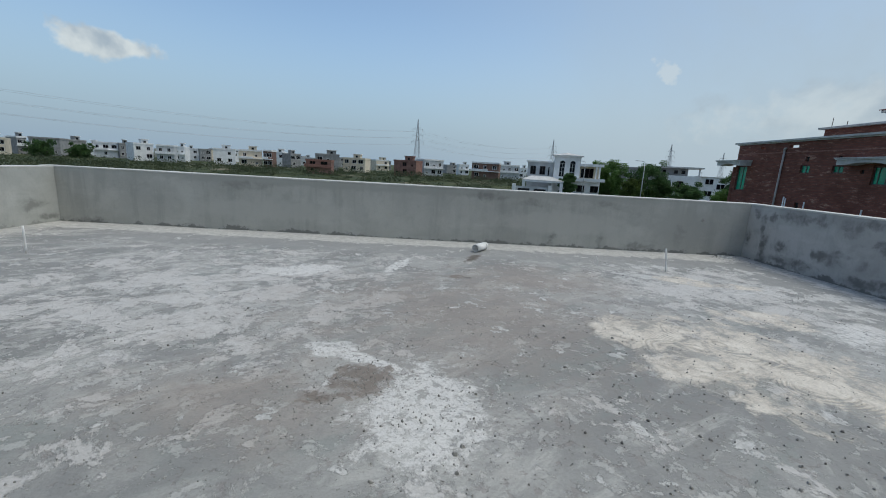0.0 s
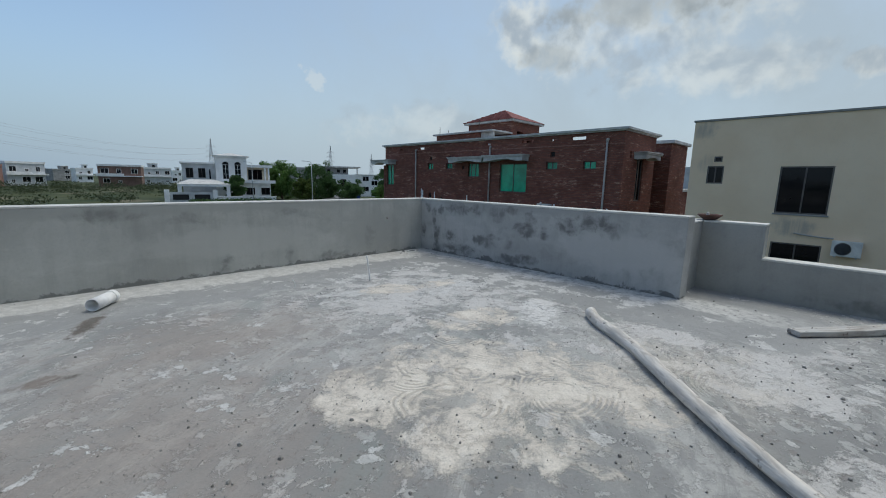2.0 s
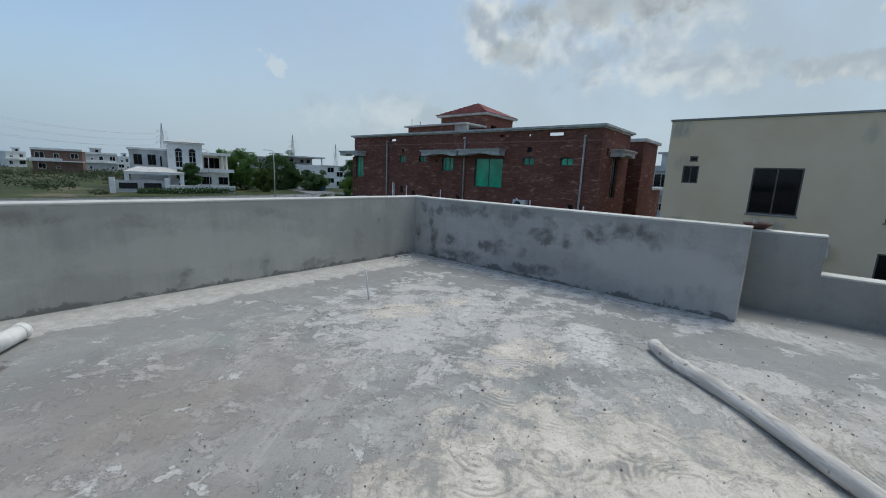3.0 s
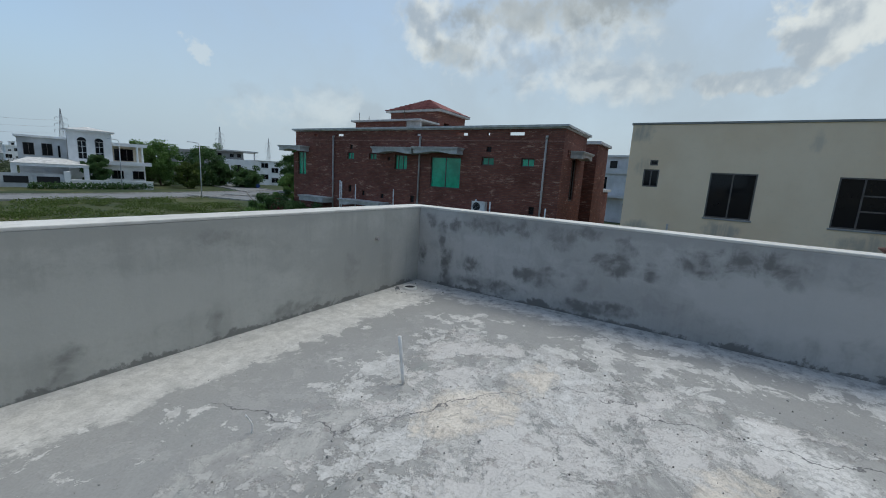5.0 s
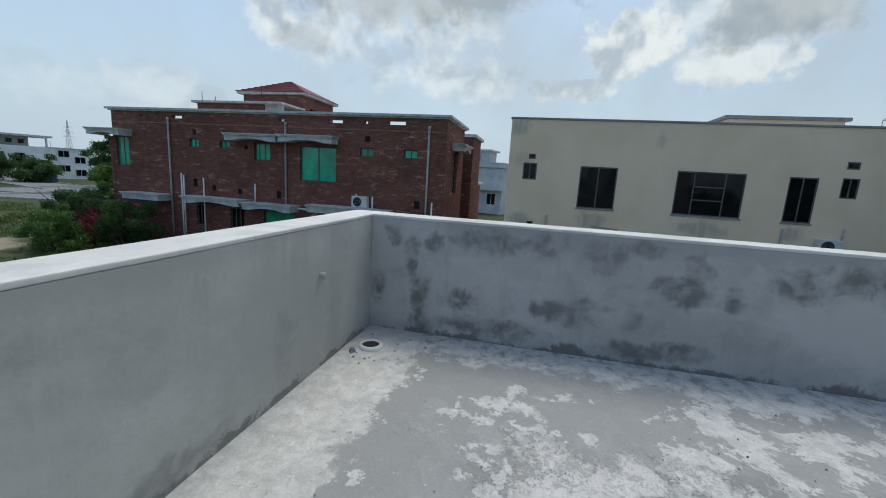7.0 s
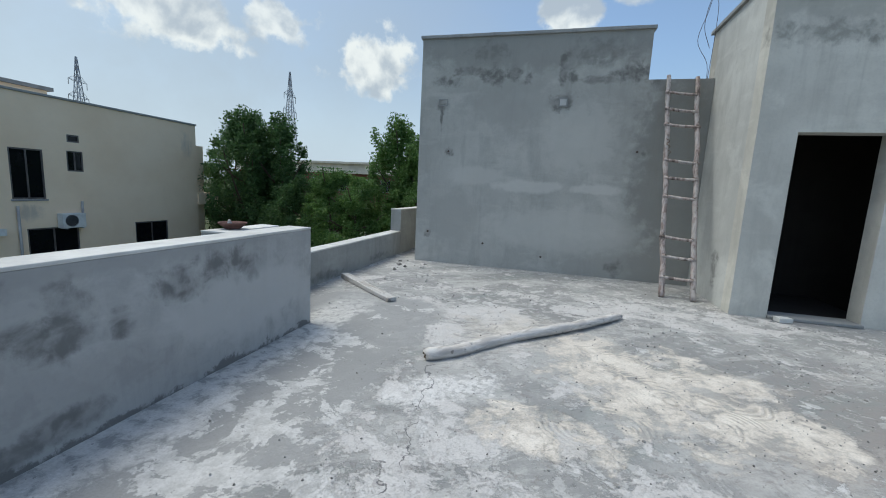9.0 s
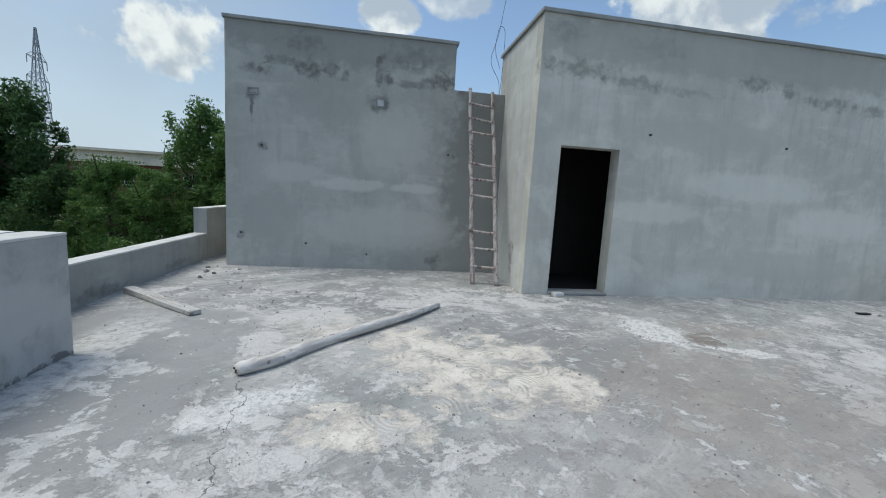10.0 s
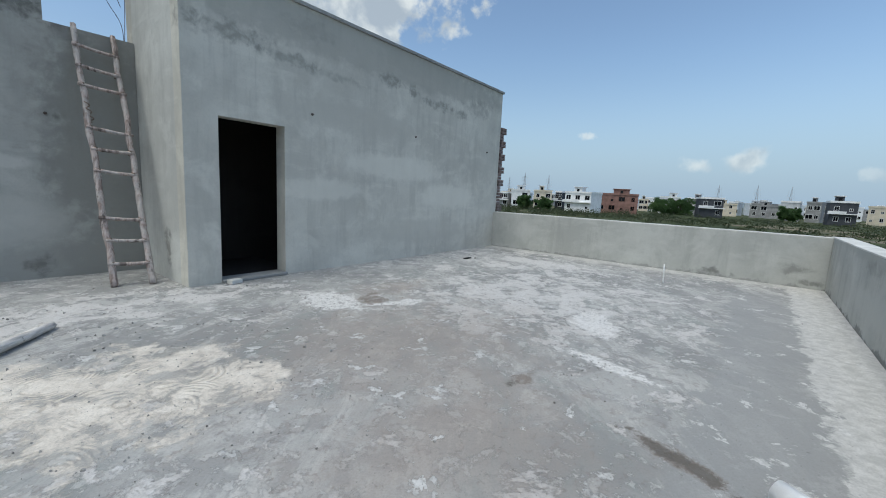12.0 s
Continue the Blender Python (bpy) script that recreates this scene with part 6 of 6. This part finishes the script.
def villa_yard():
    wl = thing("garden_wall", "low white garden wall in front of the villa", "wall", (26.3, 88, GROUND), -14)
    for a, b in ((-1.5, 2.5), (3.5, 8.0)):
        part("panel", box(a, b, -8.2, -7.95, -0.1, 1.1), M_WHITE, wl)
        part("cap", box(a - 0.1, b + 0.1, -8.3, -7.85, 1.1, 1.25), M_WHITE, wl)
    gate = thing("gate", "grey steel driveway gate between white posts", "gate", (26.3, 88, GROUND), -14)
    for x in (-9.0, -2.0):
        part("post", box(x - 0.35, x + 0.35, -9.4, -8.8, -0.1, 2.4), M_WHITE, gate)
    part("leaf", box(-8.6, -5.5, -9.15, -9.05, 0.1, 2.0), M_OFFWHITE, gate)
    part("leaf", box(-5.4, -2.4, -9.15, -9.05, 0.1, 2.0), M_OFFWHITE, gate)
    for a, b in ((-8.2, -5.9), (-5.1, -2.8)):
        part("grille", box(a, b, -9.2, -9.153, 0.7, 1.6), M_BLACK, gate)


def street_house():
    """The grey and white house behind the trees at the street's end."""
    x, y = by(31.2, 112)
    h = thing("house", "white and grey house with a flat overhanging roof", "house", (x, y, GROUND), -24)
    part("wall", box(-9.5, -4.0, 1, 10, -0.2, 5.6), M_CEMENTFAR, h, "grey side wall")
    bm = bmesh.new()
    panel(bm, -4.0, 3.2, -0.2, 5.9, [(-1.4, 0.0, 2.6, 4.6), (-3.3, -2.7, 3.9, 4.4)], 0, 0.25)
    part("wall", bm, M_WHITE, h)
    window(h, Matrix(), -1.4, 0.0, 2.6, 4.6, 0.05, M_PANE, (0.5,), bar=0.07)
    window(h, Matrix(), -3.3, -2.7, 3.9, 4.4, 0.05, M_PANE, (), bar=0.05)
    part("wall", box(3.2, 10.0, 0.7, 10, -0.2, 5.8), M_WHITE, h)
    part("wall", box(-4, 3.2, 9.7, 10, -0.2, 5.9), M_WHITE, h)
    part("roof", box(-3.9, 3.1, 0.25, 9.7, 5.2, 5.4), M_CEMENTFAR, h)
    for a, z in ((4.6, 4.2), (4.6, 1.4), (7.0, 3.1), (7.0, 0.6)):
        window(h, Matrix(), a, a + 1.7, z, z + 1.3, 0.62, M_PANE, (0.5,), bar=0.07, rim=M_OFFWHITE)
    part("roof_room", box(-6.8, 1.0, 3.0, 9.0, 5.6, 7.7), M_CEMENTFAR, h)
    part("roof_room_slab", box(-8.0, 4.2, 1.6, 10.2, 7.7, 8.05), M_TRIM, h, "overhanging flat roof slab")
    part("column", box(3.2, 3.5, 2.0, 2.3, 5.9, 7.7), M_TRIM, h)
    for a in (-4.6, -2.0, -0.4):
        part("window", box(a, a + 0.8, 2.93, 3.02, 6.4, 7.2), M_PANE, h)
    part("parapet_cap", box(3.1, 10.1, 0.5, 10.1, 5.8, 6.0), M_TRIM, h)
    x, y = by(26.0, 118)
    far_house(x, y, 9, 9, 7.6, M_CEMENTFAR, 77, "grey house half hidden by trees", room=False)


white_villa()
villa_yard()
street_house()
x, y = by(76.5, 62)
far_house(x, y, 14, 8, 7.2, M_OFFWHITE, 55, "grey house with balconies beyond the lane", room=True, bands=True, trim=M_OFFWHITE)


def school_block():
    h = thing("apartment_building", "long beige building with a brick lower wall behind trees", "building", (50, -58, GROUND), 0)
    m = pose(0, 0, 0, 0, 0, 180)
    part("wall", box(-32, 10, -10, 0, -0.2, 7.2), M_BRICK, h)
    part("upper_band", box(-32.3, 10.3, -10.3, 0.3, 7.2, 8.5), M_CREAMFAR, h, "beige parapet band")
    part("eave", box(-32.8, 10.8, -10.8, 0.9, 8.5, 8.85), M_CREAMFAR, h)
    part("eave", box(-32.6, 10.6, -10.6, 0.6, 6.9, 7.198), M_CREAMFAR, h)
    for i in range(9):
        window(h, m, -8 + i * 4.4, -5.6 + i * 4.4, 4.0, 6.0, -0.05, M_PANE, (0.5,), bar=0.08, rim=M_OFFWHITE)


school_block()

# trees: the big ones south-east, then those along the street
tree(20.6, -14.2, 8.5, 2.7, 30000, 0.085, M_LEAFDARK, 1, "tall leafy tree beside the cream house", 0.12, 190, 1.5)
tree(18.6, -14.0, 8.5, 2.0, 22000, 0.08, M_LEAFDARK, 2, "tall leafy tree with an open top", 0.12, 140, 1.6)
tree(23.6, -16.2, 8.0, 2.4, 24000, 0.08, M_LEAFDARK, 3, "dark leafy tree behind the cream house", 0.15, 80)
tree(13.7, -11.6, 5.5, 2.1, 30000, 0.06, M_LEAF, 4, "rounded green tree close to the terrace", 0.1, 80)
tree(16.0, -13.0, 5.3, 2.2, 28000, 0.065, M_LEAFDARK, 5, "rounded dark green tree behind the parapet", 0.1, 80)
tree(10.9, -12.8, 8.1, 1.7, 30000, 0.065, M_LEAF, 6, "slender young tree with a pointed top", 0.12, 190, 1.7)
tree(12.0, -10.8, 5.2, 1.9, 26000, 0.06, M_LEAF, 7, "bushy green tree below the parapet", 0.08, 70)
tree(9.3, -12.0, 7.2, 1.7, 24000, 0.065, M_LEAF, 8, "green tree half hidden behind the block", 0.1, 150)
for az, dist, high, rad, mat, seed in ((22.9, 95, 8.0, 4.0, M_LEAF, 20), (21.2, 99, 8.3, 3.2, M_LEAF, 21), (27.2, 100, 7.6, 4.6, M_LEAFDARK, 22), (25.5, 88, 4.6, 2.2, M_LEAFLIGHT, 23), (28.8, 102, 5.2, 2.8, M_LEAFDARK, 24), (31.8, 98, 3.3, 3.6, M_LEAFDARK, 25),
                                   (37.4, 84, 8.0, 3.0, M_LEAFDARK, 26), (17.4, 84, 4.8, 1.9, M_LEAFDARK, 27), (-116.2, 165, 5.0, 3.2, M_LEAFDARK, 28), (-113.5, 160, 4.2, 3.6, M_LEAFDARK, 29), (-99.0, 205, 6.0, 5.5, M_LEAFDARK, 30), (-97.0, 210, 6.4, 6.0, M_LEAFDARK, 31), (-86.7, 205, 5.0, 4.0, M_LEAFDARK, 32), (-44.5, 240, 6, 5, M_LEAFDARK, 33), (-41.5, 240, 5, 5, M_LEAFDARK, 34)):
    x, y = by(az, dist)
    tree(x, y, high, rad, 15000 if dist < 150 else 5000, 0.16 if dist < 150 else 0.4, mat, seed, "leafy green tree beside the street" if dist < 150 else "dark tree among the distant houses", 0.08, 76)
tree(24.2, 33.8, 4.2, 1.8, 16000, 0.07, M_LEAF, 40, "bushy tree at the brick house corner", 0.1, 46, 1.2)
tree(20.6, 31.0, 2.8, 1.9, 15000, 0.07, M_LEAFDARK, 41, "dark shrub at the brick house", 0.05, 40)
tree(20.2, 27.5, 2.6, 1.8, 12000, 0.065, M_LEAFDARK, 43, "dark shrub along the brick house", 0.05, 36)
tree(17.8, 29.0, 2.0, 1.5, 9000, 0.065, M_LEAF, 44, "low green shrub near the field", 0.05, 30)
blades("flowering_shrub", "magenta-flowered climbing shrub", [(19.6, 28.6, 1.3, 2.3, 900), (20.4, 30.2, 0.9, 2.7, 400)], 42, M_FLOWER, 0.07)
rng = random.Random(9)
weeds = [(rng.uniform(-40, 30), rng.uniform(20, 60), rng.uniform(0.8, 3.2), rng.uniform(0.15, 0.7), 260) for _ in range(620)]
weeds = [q for q in weeds if not (11.5 < q[0] < 20 and 29 < q[1] < 37)]
blades("weeds", "tangled green weeds and low scrub in the field", weeds, 50, M_LEAFLIGHT, 0.075)
scrub = [(*by(rng.uniform(-52, 12), rng.uniform(75, 210)), rng.uniform(1.5, 5), rng.uniform(0.8, 2.2), 90) for _ in range(190)]
scrub += [(*by(rng.uniform(-54, 13), rng.uniform(120, 185)), rng.uniform(3, 8), rng.uniform(1.8, 3.6), 150) for _ in range(150)]
scrub += [(*by(rng.uniform(-122, -74), rng.uniform(110, 165)), rng.uniform(3, 7), rng.uniform(1.4, 2.8), 150) for _ in range(70)]
scrub += [(*by(rng.uniform(-122, -74), rng.uniform(40, 190)), rng.uniform(1.2, 4), rng.uniform(0.7, 1.9), 90) for _ in range(150)]
blades("scrub", "distant green scrub across the open field", scrub, 51, M_SCRUB, 0.2)
hedge = [(*by(12.5 + 0.55 * i, 77 + 0.25 * i), 0.7, 1.1, 160) for i in range(18)]
blades("hedge", "row of clipped green shrubs along the street", hedge, 52, M_LEAFDARK, 0.14, "hedge")


def pylon():
    """A lattice transmission tower with three pairs of arms."""
    t = thing("pylon", "tall steel lattice power pylon", "pylon", group="power pylons")
    legs = [(0, 3.6), (12, 1.9), (24, 1.0), (38, 0.12)]

    def half(z):
        for (z0, a), (z1, b) in zip(legs, legs[1:]):
            if z <= z1:
                return a + (b - a) * (z - z0) / (z1 - z0)
        return 0.12

    corners = ((1, 1), (1, -1), (-1, -1), (-1, 1))
    for sx, sy in corners:
        bm = bmesh.new()
        tube_into(bm, [(sx * a, sy * a, z) for z, a in legs], 0.115, 4)
        part("leg", bm, M_PYLON, t)
    levels = [0, 4.5, 8.5, 12, 15, 18, 21, 24, 27, 30, 33, 36]
    for k in range(4):
        (ax, ay), (bx_, by_) = corners[k], corners[(k + 1) % 4]
        bm = bmesh.new()
        for z0, z1 in zip(levels, levels[1:]):
            h0, h1 = half(z0), half(z1)
            tube_into(bm, [(ax * h0, ay * h0, z0), (bx_ * h1, by_ * h1, z1)], 0.05, 4)
            tube_into(bm, [(bx_ * h0, by_ * h0, z0), (ax * h1, ay * h1, z1)], 0.05, 4)
            tube_into(bm, [(ax * h1, ay * h1, z1), (bx_ * h1, by_ * h1, z1)], 0.05, 4)
        part("bracing", bm, M_PYLON, t)
    for z, reach in ((22.0, 4.6), (26.5, 4.2), (31.0, 3.8)):
        for s in (-1, 1):
            bm = bmesh.new()
            h0 = half(z)
            for sy in (-1, 1):
                tube_into(bm, [(s * h0, sy * h0, z), (s * reach, 0, z + 0.2)], 0.06, 4)
                tube_into(bm, [(s * h0, sy * h0, z + 1.6), (s * reach, 0, z + 0.2)], 0.05, 4)
            arm = part("arm", bm, M_PYLON, t)
            part("insulator", tube([(s * reach, 0, z + 0.2), (s * reach, 0, z - 1.6)], 0.09, 6), M_PVCOLD, arm)
    return t


P0 = by(-3.6, 305)
first = pylon()
first.matrix_world = pose(*P0, GROUND, 0, 0, 20)
for az, dist in ((15.0, 430), (29.1, 445), (34.5, 560), (-62, 250), (-93.9, 780), (-90.3, 760), (-87.4, 790), (-118.9, 740), (-116.8, 580), (-113.6, 610), (143.1, 136), (122.6, 165)):
    x, y = by(az, dist)
    copy_thing(first, pose(x, y, GROUND, 0, 0, 20 - az * 0.7))


def power_line(a, b, za, zb, sag, side):
    d = Vector((b[0] - a[0], b[1] - a[1], 0))
    s = Vector((-d.y, d.x, 0)).normalized() * side
    pts = [(a[0] + d.x * t + s.x, a[1] + d.y * t + s.y, za + (zb - za) * t - sag * 4 * t * (1 - t)) for t in np.linspace(0, 1, 25)]
    tagged(part("power_cable", tube(pts, 0.045, 4), M_STEEL), "thin overhead power cable sagging between pylons", "cable", group="power cables")


PW, PE = by(-62, 250), by(15.0, 430)
for z in (22.0, 26.5, 31.0):
    for s in (-4.2, 4.2):
        power_line(PW, P0, GROUND + z - 1.5, GROUND + z - 1.5, 6.5, s)
        power_line(P0, PE, GROUND + z - 1.5, GROUND + z - 1.5, 5.0, s)


def street_lamp(x, y, high, yaw):
    t = thing("street_lamp", "slim grey street lamp with one curved arm", "street lamp", (x, y, GROUND), yaw, group="street lamps")
    part("pole", tube([(0, 0, 0), (0, 0, high * 0.6), (0, 0, high)], [0.075, 0.06, 0.04], 8), M_STEEL, t, smooth=True)
    part("arm", tube(curve_points([(0, 0, high), (0.1, 0, high + 0.25), (0.4, 0, high + 0.35), (0.9, 0, high + 0.4)], 8), 0.04, 6), M_STEEL, t, smooth=True)
    part("lamp_head", box(0.85, 1.35, -0.1, 0.1, high + 0.35, high + 0.44, 0.03), M_STEEL, t)


street_lamp(30.6, 60.6, 6.9, 160)
street_lamp(*by(19.4, 80), 7.0, 160)
street_lamp(*by(33.0, 104), 6.4, 60)
sign = thing("road_sign", "round blue road sign on a post", "road sign", (43.0, 67.0, GROUND))
part("post", tube([(0, 0, 0), (0, 0, 1.5)], 0.04, 6), M_STEEL, sign)
part("disc", tube([(0, -0.06, 1.4), (-0.02, -0.09, 1.4)], 0.32, 18), simple("blue_sign_paint", (0.02, 0.05, 0.16), 0.5), sign)
pipe = part("concrete_pole", tube([(14.9, 32.2, GROUND + 0.12), (17.2, 33.0, GROUND + 0.12)], 0.1, 8), M_KERB)
tagged(pipe, "pale concrete pole lying on bare earth", "pole")
fence = thing("wire_fence", "thin steel posts with wire beside the street", "fence")
for i in range(6):
    part("post", tube([(27.5 + i * 1.9, 40.5 - i * 0.3, GROUND), (27.5 + i * 1.9, 40.5 - i * 0.3, GROUND + 1.9)], 0.04, 6), M_RUST, fence)
for z in (0.7, 1.2, 1.8):
    part("wire", tube([(27.5, 40.5, GROUND + z), (37.0, 39.0, GROUND + z)], 0.012, 4), M_RUST, fence)
